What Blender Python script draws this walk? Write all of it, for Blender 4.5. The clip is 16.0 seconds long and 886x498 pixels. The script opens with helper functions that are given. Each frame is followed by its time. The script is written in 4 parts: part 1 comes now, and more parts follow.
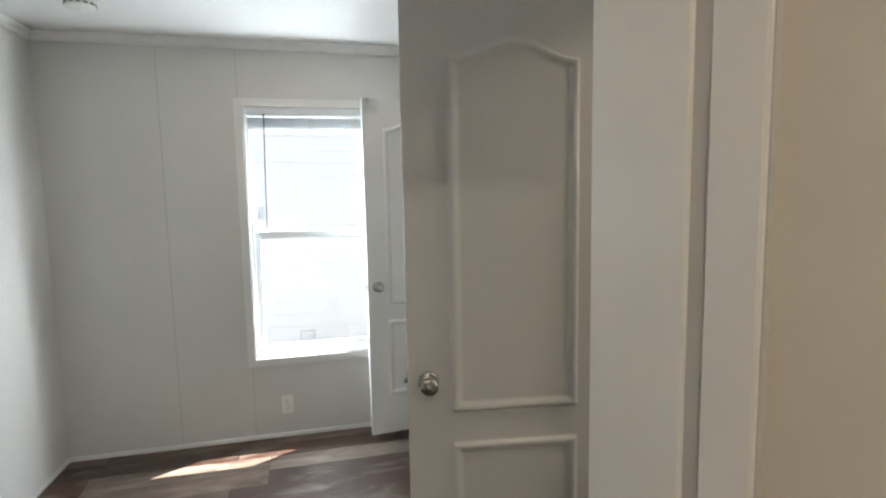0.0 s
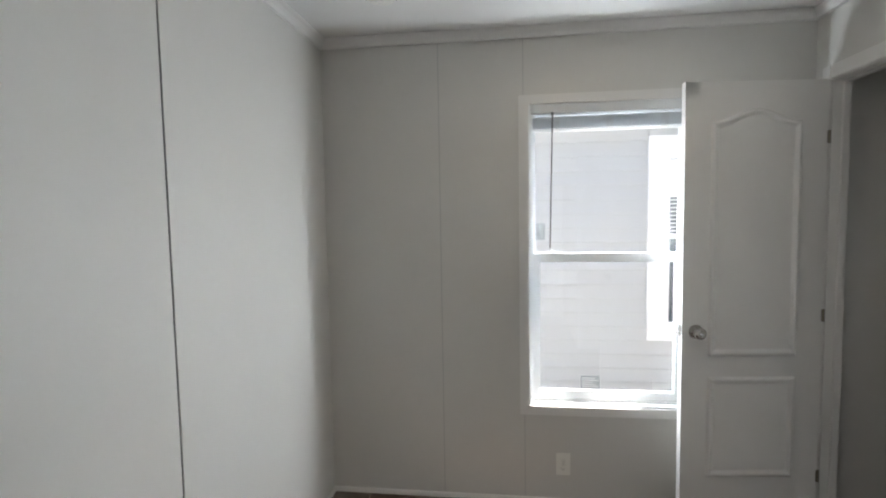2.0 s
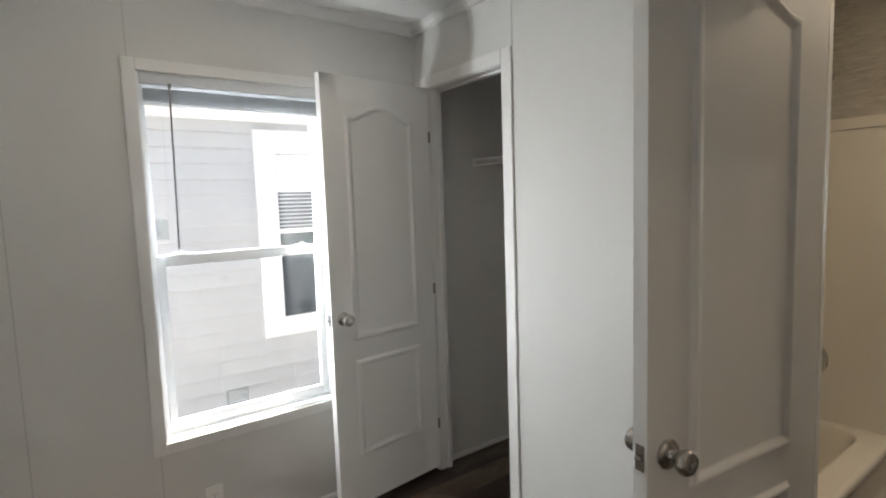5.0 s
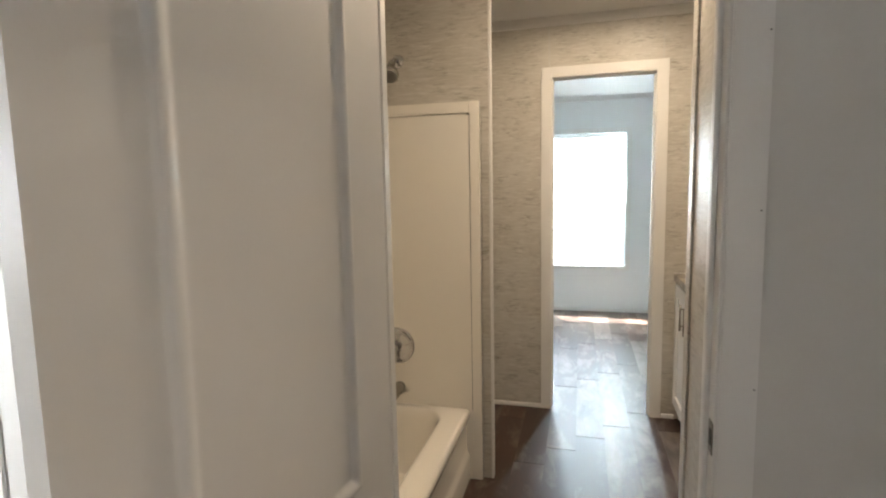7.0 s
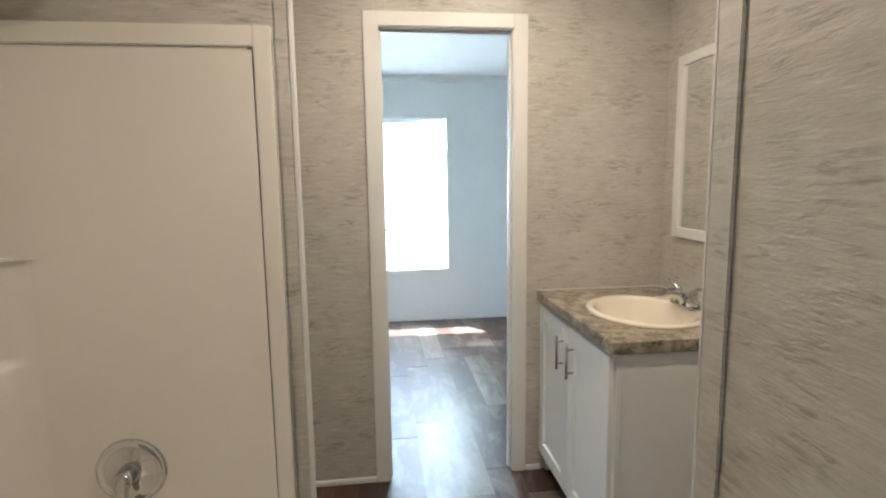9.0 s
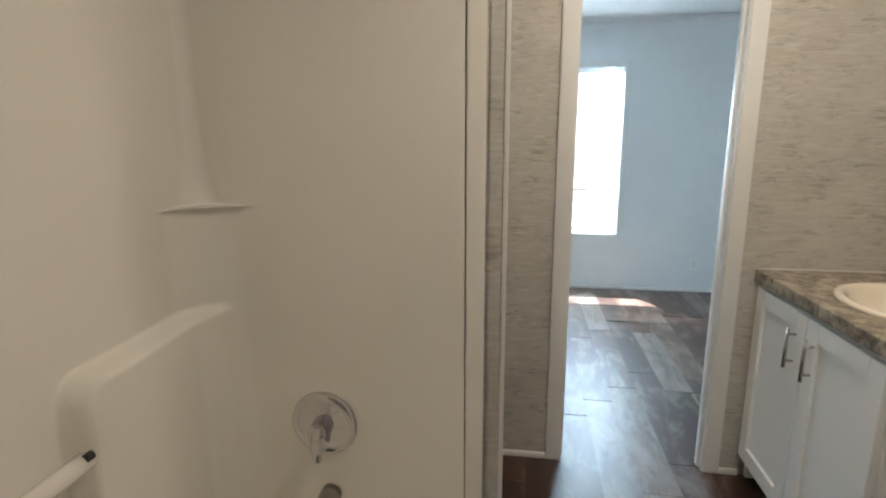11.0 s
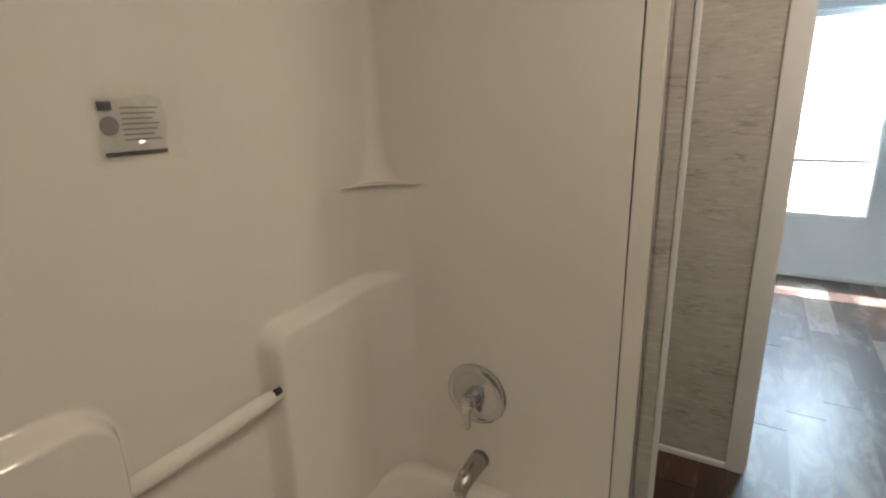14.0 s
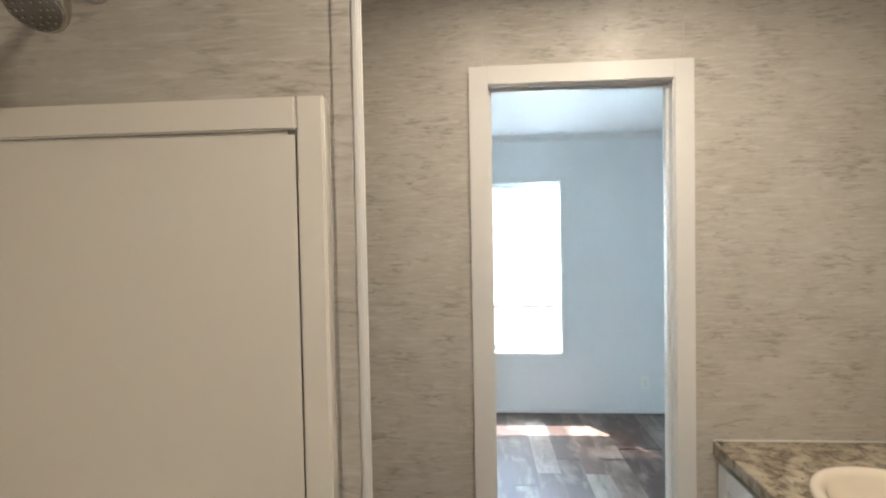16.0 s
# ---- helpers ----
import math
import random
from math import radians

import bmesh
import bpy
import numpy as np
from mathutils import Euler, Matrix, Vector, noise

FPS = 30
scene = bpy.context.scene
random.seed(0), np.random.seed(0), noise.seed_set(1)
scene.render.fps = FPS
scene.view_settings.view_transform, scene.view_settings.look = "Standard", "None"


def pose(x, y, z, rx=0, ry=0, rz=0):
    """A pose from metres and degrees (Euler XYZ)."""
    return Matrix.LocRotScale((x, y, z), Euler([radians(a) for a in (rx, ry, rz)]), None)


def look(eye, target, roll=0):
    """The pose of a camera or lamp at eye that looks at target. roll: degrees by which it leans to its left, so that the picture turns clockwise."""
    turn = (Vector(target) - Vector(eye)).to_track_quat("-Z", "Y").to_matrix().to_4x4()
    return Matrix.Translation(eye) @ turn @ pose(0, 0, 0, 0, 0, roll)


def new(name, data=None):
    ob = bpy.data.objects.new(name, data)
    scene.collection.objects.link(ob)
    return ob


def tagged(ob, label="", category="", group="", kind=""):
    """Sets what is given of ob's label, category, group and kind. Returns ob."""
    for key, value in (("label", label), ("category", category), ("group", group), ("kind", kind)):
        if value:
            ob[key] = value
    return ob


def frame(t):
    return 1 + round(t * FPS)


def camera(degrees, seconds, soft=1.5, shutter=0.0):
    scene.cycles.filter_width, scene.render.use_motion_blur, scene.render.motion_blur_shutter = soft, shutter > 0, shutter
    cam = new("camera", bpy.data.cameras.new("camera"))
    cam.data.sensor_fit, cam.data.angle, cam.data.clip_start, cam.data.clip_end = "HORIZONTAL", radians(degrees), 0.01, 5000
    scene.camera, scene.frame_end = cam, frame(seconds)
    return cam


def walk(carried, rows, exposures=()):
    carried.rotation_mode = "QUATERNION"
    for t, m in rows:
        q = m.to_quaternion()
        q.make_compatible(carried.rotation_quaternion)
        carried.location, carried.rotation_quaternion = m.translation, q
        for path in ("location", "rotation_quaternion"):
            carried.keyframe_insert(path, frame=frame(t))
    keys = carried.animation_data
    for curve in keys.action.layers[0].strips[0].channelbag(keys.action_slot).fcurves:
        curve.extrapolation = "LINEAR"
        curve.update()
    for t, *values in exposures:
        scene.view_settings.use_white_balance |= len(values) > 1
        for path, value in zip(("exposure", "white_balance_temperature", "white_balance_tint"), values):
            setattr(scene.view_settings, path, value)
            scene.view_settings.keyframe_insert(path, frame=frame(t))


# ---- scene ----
cam = camera(80.7, 16.0, soft=2.1)
PATH = [
    (0, (-0.884, -3.249, 1.472), (-0.426, -1.314, 1.265), -1.1),
    (0.5, (-0.92, -3.136, 1.476), (-0.795, -1.149, 1.289), -1.3),
    (1, (-0.989, -3.016, 1.533), (-1.114, -1.028, 1.345), -1.1),
    (1.5, (-1.173, -2.818, 1.513), (-1.428, -0.84, 1.355), -1.0),
    (2, (-1.365, -2.609, 1.492), (-1.63, -0.632, 1.347), -1.0),
    (2.5, (-1.538, -2.411, 1.495), (-1.709, -0.425, 1.339), -1.2),
    (3, (-1.653, -2.284, 1.493), (-1.632, -0.29, 1.334), -1.5),
    (3.2, (-1.686, -2.243, 1.496), (-1.565, -0.252, 1.339), -1.6),
    (5.3, (-1.531, -2.359, 1.455), (-0.194, -0.884, 1.262), -1.8),
    (5.5, (-1.507, -2.359, 1.45), (-0.071, -0.981, 1.254), -1.7),
    (6, (-1.380, -2.400, 1.424), (0.247, -1.257, 1.220), -1.6),
    (6.5, (-1.188, -2.344, 1.405), (0.615, -1.506, 1.187), -1.5),
    (7, (-0.987, -2.234, 1.371), (0.935, -1.725, 1.153), -1.1),
    (7.5, (-0.73, -2.091, 1.378), (1.249, -1.898, 1.167), -1.4),
    (8, (-0.487, -2.062, 1.401), (1.498, -2.158, 1.18), -1.2),
    (8.2, (-0.364, -2.077, 1.4), (1.615, -2.271, 1.184), -1.1),
    (10.3, (0.074, -1.934, 1.364), (2.039, -2.159, 1.066), -0.7),
    (10.5, (0.091, -1.913, 1.379), (2.062, -2.008, 1.056), -0.6),
    (11, (0.147, -1.886, 1.361), (2.081, -1.579, 0.954), -0.3),
    (11.5, (0.099, -1.942, 1.304), (1.898, -1.245, 0.778), -0.5),
    (12, (0.099, -1.983, 1.205), (1.723, -1.01, 0.56), -1.2),
    (12.5, (0.118, -1.976, 1.152), (1.628, -0.889, 0.417), -1.8),
    (13, (0.17, -1.967, 1.207), (1.651, -0.86, 0.445), -1.9),
    (13.5, (0.193, -1.96, 1.293), (1.732, -0.889, 0.597), -1.8),
    (14, (0.197, -1.968, 1.411), (1.846, -0.974, 0.869), -1.5),
    (14.5, (0.218, -1.969, 1.516), (1.982, -1.103, 1.144), -0.8),
    (15, (0.262, -1.954, 1.585), (2.127, -1.262, 1.38), -0.9),
    (15.5, (0.39, -1.973, 1.609), (2.335, -1.518, 1.505), -0.9),
    (16, (0.538, -2.033, 1.552), (2.532, -1.888, 1.494), -1.1),
]
EXPOSURES = ((0, 2.82, 6700, 9), (1.5, 2.45, 6850, 11), (2.5, 2.25, 6800, 12), (3, 2.22, 6700, 12), (5.5, 2.45, 7300, 13), (6, 2.56, 7500, 14), (6.5, 2.95, 7400, 15), (8, 3.35, 6500, 12), (10.5, 3.2, 6150, 11), (11.5, 2.88, 6150, 11), (12.5, 3.08, 6500, 13), (13, 3.08, 6450, 13), (14, 2.9, 6300, 12), (15, 3.2, 6400, 12), (16, 3.28, 6250, 12))
SKY, SUN, LAMP_BED, LAMP_BATH, LAMP_TUB, LAMP_HALL_ADDED, WINDOW_STRIP, WINDOW_JAMB, WINDOW_HEAD = 0.09, 5.0, 0.13, 0.72, 0.92, 0.85, 12.5, 3.6, 2.0
walk(cam, [(t, look(eye, target, roll)) for t, eye, target, roll in PATH], EXPOSURES)

# ---- light ----
SUN_WAY = Vector((-0.58, -0.35, -1.0)).normalized()
world = bpy.data.worlds.new("sky")
scene.world = world
world.use_nodes = True
wn = world.node_tree.nodes
sky = wn.new("ShaderNodeTexSky")
sky.sky_type = "NISHITA"
sky.sun_disc = False
sky.sun_elevation = radians(55.9)
sky.sun_rotation = math.atan2(0.58, 0.35)
sky.air_density, sky.dust_density = 1.0, 1.2
world.node_tree.links.new(sky.outputs[0], wn["Background"].inputs[0])
wn["Background"].inputs[1].default_value = SKY
sun = new("sun", bpy.data.lights.new("sun", "SUN"))
sun.data.energy, sun.data.angle, sun.data.color = SUN, radians(0.53), (1.0, 0.97, 0.94)
sun.matrix_world = look((6, 4, 12), Vector((6, 4, 12)) + SUN_WAY)


def ceiling_lamp(name, x, y, z, watts, tint):
    ob = new(name, bpy.data.lights.new(name, "AREA"))
    ob.data.shape, ob.data.size, ob.data.energy, ob.data.color = "DISK", 0.11, watts, tint
    ob.matrix_world = look((x, y, z), (x + 1e-4, y, 0))
    return ob


ceiling_lamp("bedroom_lamp", -1.05, -0.80, 2.352, LAMP_BED, (1.0, 0.86, 0.70))
ceiling_lamp("vanity_lamp", 1.60, -2.60, 2.352, LAMP_BATH, (1.0, 0.86, 0.68))
ceiling_lamp("bathroom_lamp", 1.66, -2.07, 2.352, LAMP_BATH * 0.15, (1.0, 0.86, 0.68))
# the hall's lamp is unseen, added to brighten the hall and bathroom door
ceiling_lamp("unseen_hall_lamp", -1.05, -3.75, 2.352, LAMP_HALL_ADDED, (1.0, 0.90, 0.79))
# strip lamps added outside the second window's jambs, to brighten that room
for jy, ty in ((-1.733, -2.30), (-2.682, -2.12)):
    ob = new("window_fill_lamp", bpy.data.lights.new("window_fill_lamp", "AREA"))
    ob.data.shape, ob.data.size, ob.data.size_y = "RECTANGLE", 0.012, 1.40
    ob.data.energy, ob.data.color = WINDOW_STRIP, (0.66, 0.89, 1.0)
    ob.matrix_world = look((5.166, jy, 1.247), (3.9, ty, 1.15))
# panel lamp added out of view above the second window, as extra fill
overhead_2 = new("window_fill_lamp", bpy.data.lights.new("window_fill_lamp", "AREA"))
overhead_2.data.shape, overhead_2.data.size, overhead_2.data.size_y = "RECTANGLE", 1.05, 0.30
overhead_2.data.energy, overhead_2.data.color = WINDOW_HEAD * 2, (0.62, 0.83, 1.0)
overhead_2.matrix_world = look((5.33, -2.2075, 2.18), (3.9, -2.2075, 0.95))
# strip lamps added outside the first window's jambs, aimed at the side walls
for jx, tx, share in ((-0.553, -1.60, 1.28), (-1.255, -0.35, 1.2)):
    ob = new("window_fill_lamp", bpy.data.lights.new("window_fill_lamp", "AREA"))
    ob.data.shape, ob.data.size, ob.data.size_y = "RECTANGLE", 0.010, 1.15
    ob.data.energy, ob.data.color = WINDOW_JAMB * share, (0.80, 0.90, 1.0)
    ob.matrix_world = look((jx, 0.142, 1.13), (tx, -1.10, 0.85))
# panel lamp added under the eave, out of view, as fill through window 1
overhead = new("window_fill_lamp", bpy.data.lights.new("window_fill_lamp", "AREA"))
overhead.data.shape, overhead.data.size, overhead.data.size_y = "RECTANGLE", 0.90, 0.30
overhead.data.energy, overhead.data.color = WINDOW_HEAD, (0.76, 0.88, 1.0)
overhead.matrix_world = look((-0.904, 0.30, 2.20), (-0.904, -1.10, 0.95))
ceiling_lamp("tub_lamp", 0.84, -2.30, 2.352, LAMP_TUB, (1.0, 0.86, 0.68))


# ---- materials ----
def shade(name):
    m = bpy.data.materials.new(name)
    m.use_nodes = True
    return m, m.node_tree.nodes, m.node_tree.links, m.node_tree.nodes["Principled BSDF"]


def mixed(nodes, links, fac, a, b):
    n = nodes.new("ShaderNodeMix")
    n.data_type = "RGBA"
    links.new(fac, n.inputs["Factor"])
    for s, v in (("A", a), ("B", b)):
        sock = [i for i in n.inputs if i.name == s and i.type == "RGBA"][0]
        if isinstance(v, (tuple, list)):
            sock.default_value = (*v, 1)
        else:
            links.new(v, sock)
    return [o for o in n.outputs if o.type == "RGBA"][0]


def noise_of(nodes, links, scale, stretch=(1, 1, 1), detail=4, source="Position", rough=0.55, twist=0.0):
    if source == "Position":
        vec = nodes.new("ShaderNodeNewGeometry").outputs["Position"]
    else:
        vec = nodes.new("ShaderNodeTexCoord").outputs["Object"]
    mp = nodes.new("ShaderNodeMapping")
    mp.inputs["Scale"].default_value = stretch
    links.new(vec, mp.inputs["Vector"])
    n = nodes.new("ShaderNodeTexNoise")
    n.inputs["Scale"].default_value, n.inputs["Detail"].default_value = scale, detail
    n.inputs["Roughness"].default_value = rough
    n.inputs["Distortion"].default_value = twist
    links.new(mp.outputs[0], n.inputs["Vector"])
    return n.outputs["Fac"], mp


def ramp(nodes, links, fac, lo, hi):
    r = nodes.new("ShaderNodeMapRange")
    r.inputs["From Min"].default_value, r.inputs["From Max"].default_value = lo, hi
    links.new(fac, r.inputs["Value"])
    return r.outputs[0]


def bumped(nodes, links, bsdf, height, strength, dist=0.002):
    b = nodes.new("ShaderNodeBump")
    b.inputs["Strength"].default_value, b.inputs["Distance"].default_value = strength, dist
    links.new(height, b.inputs["Height"])
    links.new(b.outputs[0], bsdf.inputs["Normal"])


def plain(name, col, rough=0.5, metal=0.0, var=0.05, scale=3.0, fine=90.0, bump=0.05, spec=0.5, coat=0.0):
    m, n, l, p = shade(name)
    big, _ = noise_of(n, l, scale)
    small, _ = noise_of(n, l, fine, detail=3)
    c = mixed(n, l, ramp(n, l, big, 0.3, 0.7), [v * (1 - var) for v in col], [min(1, v * (1 + var)) for v in col])
    c = mixed(n, l, ramp(n, l, small, 0.25, 0.75), c, col)
    l.new(c, p.inputs["Base Color"])
    rr = n.new("ShaderNodeMapRange")
    rr.inputs["To Min"].default_value, rr.inputs["To Max"].default_value = max(0, rough * 0.88), min(1, rough * 1.12)
    l.new(big, rr.inputs["Value"])
    l.new(rr.outputs[0], p.inputs["Roughness"])
    p.inputs["Metallic"].default_value = metal
    p.inputs["Specular IOR Level"].default_value = spec
    p.inputs["Coat Weight"].default_value = coat
    if bump:
        bumped(n, l, p, small, bump)
    return m


def wallpaper_mat():
    m, n, l, p = shade("woven grey wallpaper")
    dash, _ = noise_of(n, l, 1.0, (19, 19, 108), detail=4, rough=0.60, twist=0.6)
    pale, _ = noise_of(n, l, 1.0, (12, 12, 95), detail=4, rough=0.6, twist=0.6)
    fibre, _ = noise_of(n, l, 1.0, (60, 60, 240), detail=2)
    patch, _ = noise_of(n, l, 9.0, (1, 1, 1.5), detail=4, rough=0.62)
    blot, _ = noise_of(n, l, 2.6, (1, 1, 1.4), detail=5, rough=0.65)
    c = mixed(n, l, ramp(n, l, blot, 0.32, 0.68), (0.455, 0.425, 0.375), (0.545, 0.52, 0.475))
    c = mixed(n, l, ramp(n, l, pale, 0.48, 0.74), c, (0.60, 0.58, 0.54))
    mul = n.new("ShaderNodeMath")
    mul.operation = "MULTIPLY"
    l.new(ramp(n, l, dash, 0.47, 0.66), mul.inputs[0])
    l.new(ramp(n, l, patch, 0.42, 0.62), mul.inputs[1])
    c = mixed(n, l, mul.outputs[0], c, (0.325, 0.298, 0.256))
    l.new(c, p.inputs["Base Color"])
    p.inputs["Roughness"].default_value = 0.36
    add = n.new("ShaderNodeMath")
    l.new(pale, add.inputs[0])
    l.new(fibre, add.inputs[1])
    cut = n.new("ShaderNodeMath")
    cut.operation = "SUBTRACT"
    l.new(add.outputs[0], cut.inputs[0])
    l.new(mul.outputs[0], cut.inputs[1])
    bumped(n, l, p, cut.outputs[0], 0.20, 0.003)
    return m


def plank_mat():
    m, n, l, p = shade("dark laminate plank")
    info = n.new("ShaderNodeObjectInfo")
    shift = n.new("ShaderNodeVectorMath")
    shift.operation = "MULTIPLY"
    shift.inputs[1].default_value = (9.7, 5.3, 3.1)
    l.new(info.outputs["Location"], shift.inputs[0])
    grain, g = noise_of(n, l, 1.0, (3.2, 22, 4), detail=5, rough=0.62, twist=0.5)
    cloud, q = noise_of(n, l, 1.0, (3.0, 7.5, 2), detail=6, rough=0.66, twist=0.5)
    fine, f = noise_of(n, l, 1.0, (10, 160, 8), detail=2)
    for mp in (g, q, f):
        l.new(shift.outputs[0], mp.inputs["Location"])
    tone = n.new("ShaderNodeValToRGB")
    e = tone.color_ramp.elements
    e[0].position, e[0].color = 0.0, (0.026, 0.011, 0.006, 1)
    e[1].position, e[1].color = 1.0, (0.135, 0.108, 0.088, 1)
    for pos, c in ((0.40, (0.056, 0.021, 0.010)), (0.66, (0.080, 0.034, 0.018)), (0.86, (0.110, 0.068, 0.046))):
        k = e.new(pos)
        k.color = (*c, 1)
    l.new(info.outputs["Random"], tone.inputs[0])
    dark = mixed(n, l, ramp(n, l, grain, 0.26, 0.60), (0.024, 0.011, 0.007), tone.outputs[0])
    wear = n.new("ShaderNodeMath")
    wear.operation = "MULTIPLY_ADD"
    wear.inputs[1].default_value = 0.14
    l.new(info.outputs["Random"], wear.inputs[0])
    l.new(cloud, wear.inputs[2])
    lite = mixed(n, l, ramp(n, l, wear.outputs[0], 0.54, 0.84), dark, (0.215, 0.180, 0.152))
    l.new(lite, p.inputs["Base Color"])
    rr = n.new("ShaderNodeMapRange")
    rr.inputs["To Min"].default_value, rr.inputs["To Max"].default_value = 0.34, 0.44
    p.inputs["Specular IOR Level"].default_value = 0.72
    l.new(grain, rr.inputs["Value"])
    l.new(rr.outputs[0], p.inputs["Roughness"])
    bumped(n, l, p, fine, 0.12, 0.001)
    return m


def laminate_mat():
    m, n, l, p = shade("granite-look laminate")
    a, _ = noise_of(n, l, 30, detail=6, rough=0.68, twist=0.6)
    b, _ = noise_of(n, l, 64, detail=4)
    d, _ = noise_of(n, l, 15, detail=5, twist=0.4)
    c = mixed(n, l, ramp(n, l, a, 0.38, 0.62), (0.085, 0.065, 0.045), (0.42, 0.36, 0.27))
    c = mixed(n, l, ramp(n, l, d, 0.52, 0.66), c, (0.50, 0.45, 0.36))
    c = mixed(n, l, ramp(n, l, b, 0.60, 0.70), c, (0.045, 0.038, 0.032))
    l.new(c, p.inputs["Base Color"])
    p.inputs["Roughness"].default_value = 0.28
    return m


def glass_mat(name, tint=(1, 1, 1), gloss=1.0):
    m = bpy.data.materials.new(name)
    m.use_nodes = True
    n, l = m.node_tree.nodes, m.node_tree.links
    n.clear()
    out, mix = n.new("ShaderNodeOutputMaterial"), n.new("ShaderNodeMixShader")
    tr, gl, fr = n.new("ShaderNodeBsdfTransparent"), n.new("ShaderNodeBsdfGlossy"), n.new("ShaderNodeFresnel")
    tr.inputs[0].default_value = (*tint, 1)
    gl.inputs["Roughness"].default_value = 0.02
    gl.inputs["Color"].default_value = (gloss, gloss, gloss, 1)
    fr.inputs[0].default_value = 1.45
    l.new(fr.outputs[0], mix.inputs[0])
    l.new(tr.outputs[0], mix.inputs[1])
    l.new(gl.outputs[0], mix.inputs[2])
    l.new(mix.outputs[0], out.inputs[0])
    return m


def slat_mat(name, col):
    m = bpy.data.materials.new(name)
    m.use_nodes = True
    n, l = m.node_tree.nodes, m.node_tree.links
    n.clear()
    out, mix = n.new("ShaderNodeOutputMaterial"), n.new("ShaderNodeMixShader")
    d, t = n.new("ShaderNodeBsdfDiffuse"), n.new("ShaderNodeBsdfTranslucent")
    d.inputs[0].default_value = t.inputs[0].default_value = (*col, 1)
    mix.inputs[0].default_value = 0.25
    l.new(d.outputs[0], mix.inputs[1])
    l.new(t.outputs[0], mix.inputs[2])
    l.new(mix.outputs[0], out.inputs[0])
    return m


M_WALL = plain("painted wall panel", (0.62, 0.608, 0.58), 0.55, var=0.025, fine=220, bump=0.10)
M_WALL2 = plain("cool white wall panel", (0.74, 0.75, 0.75), 0.55, var=0.025, fine=220, bump=0.08)
M_HALL = plain("beige hall panel", (0.64, 0.59, 0.51), 0.55, var=0.03, fine=200, bump=0.08)
M_CEIL = plain("white ceiling board", (0.80, 0.80, 0.79), 0.75, var=0.02, fine=260, bump=0.25)
M_TRIM = plain("white trim paint", (0.73, 0.72, 0.70), 0.38, var=0.03, fine=140, bump=0.03)
M_DOOR = plain("white moulded door paint", (0.75, 0.74, 0.72), 0.42, var=0.03, fine=300, bump=0.06)
M_VINYL = plain("white window vinyl", (0.80, 0.82, 0.83), 0.35, var=0.02, bump=0.02)
M_ACRYL = plain("glossy cream fibreglass", (0.80, 0.765, 0.70), 0.075, var=0.02, scale=2, fine=60, bump=0.008, coat=0.6)
M_CHINA = plain("cream glazed china", (0.80, 0.725, 0.615), 0.10, var=0.01, bump=0.0)
M_CAB = plain("white cabinet paint", (0.83, 0.84, 0.84), 0.40, var=0.02, fine=160, bump=0.03)
M_CHROME = plain("polished chrome", (0.56, 0.56, 0.57), 0.06, metal=1.0, var=0.02, bump=0.0)
M_NICKEL = plain("satin nickel", (0.44, 0.42, 0.39), 0.24, metal=1.0, var=0.04, bump=0.02)
M_BRASS = plain("dull steel hinge", (0.30, 0.27, 0.22), 0.38, metal=1.0, var=0.05, bump=0.03)
M_BLACK = plain("dark rubber", (0.03, 0.03, 0.03), 0.6, bump=0.0)
M_JOINT = plain("grey joint and gap shade", (0.50, 0.495, 0.48), 0.7, bump=0.0)
M_TEXT = plain("grey print", (0.27, 0.265, 0.26), 0.5, bump=0.0)
M_GAP = plain("dark seam filler", (0.025, 0.027, 0.03), 0.7, bump=0.0)
M_SUB = plain("dark subfloor", (0.04, 0.03, 0.025), 0.9)
M_PLAST = plain("white plastic", (0.80, 0.79, 0.75), 0.35, var=0.015, bump=0.0)
M_SLOT = plain("grey plastic slot", (0.16, 0.15, 0.14), 0.5, bump=0.0)
M_WIRE = plain("white coated wire", (0.78, 0.78, 0.76), 0.4, bump=0.0)
M_SIDING = plain("pale grey vinyl siding", (0.51, 0.52, 0.515), 0.55, var=0.03, scale=1.2, fine=120, bump=0.06)
M_OUTTRIM = plain("white exterior trim", (0.82, 0.82, 0.81), 0.5, var=0.02)
M_ROOF = plain("grey roof shingle", (0.16, 0.155, 0.15), 0.9, var=0.2, fine=60, bump=0.3)
M_GROUND = plain("pale concrete ground", (0.46, 0.44, 0.41), 0.95, var=0.2, scale=0.6, fine=14, bump=0.4)
M_DARKGLASS = plain("dark house window glass", (0.05, 0.065, 0.075), 0.06, var=0.2, bump=0.0)
M_LABEL = plain("grey printed label", (0.78, 0.78, 0.77), 0.4, var=0.12, scale=60, bump=0.0)
M_INK = plain("dark label ink", (0.10, 0.10, 0.10), 0.5, bump=0.0)
M_PAPER = wallpaper_mat()
M_PLANK = plank_mat()
M_LAMIN = laminate_mat()
M_GLASS = glass_mat("window glass")
M_FILM = glass_mat("clear crinkled film", (0.985, 0.98, 0.97), 1.0)
M_SHEET = plain("thin printed sheet", (0.64, 0.625, 0.585), 0.45, var=0.12, scale=45, bump=0.0)
M_FROST = glass_mat("label film", (0.90, 0.92, 0.92), 0.8)
M_SLAT = slat_mat("white blind slat", (0.80, 0.81, 0.81))
M_MIRROR, _n, _l, _p = shade("mirror silver")
_p.inputs["Base Color"].default_value = (0.86, 0.87, 0.86, 1)
_p.inputs["Metallic"].default_value, _p.inputs["Roughness"].default_value = 1.0, 0.01


def glow_mat(name, col, power):
    m, n, l, p = shade(name)
    p.inputs["Emission Color"].default_value = (*col, 1)
    p.inputs["Emission Strength"].default_value = power
    return m


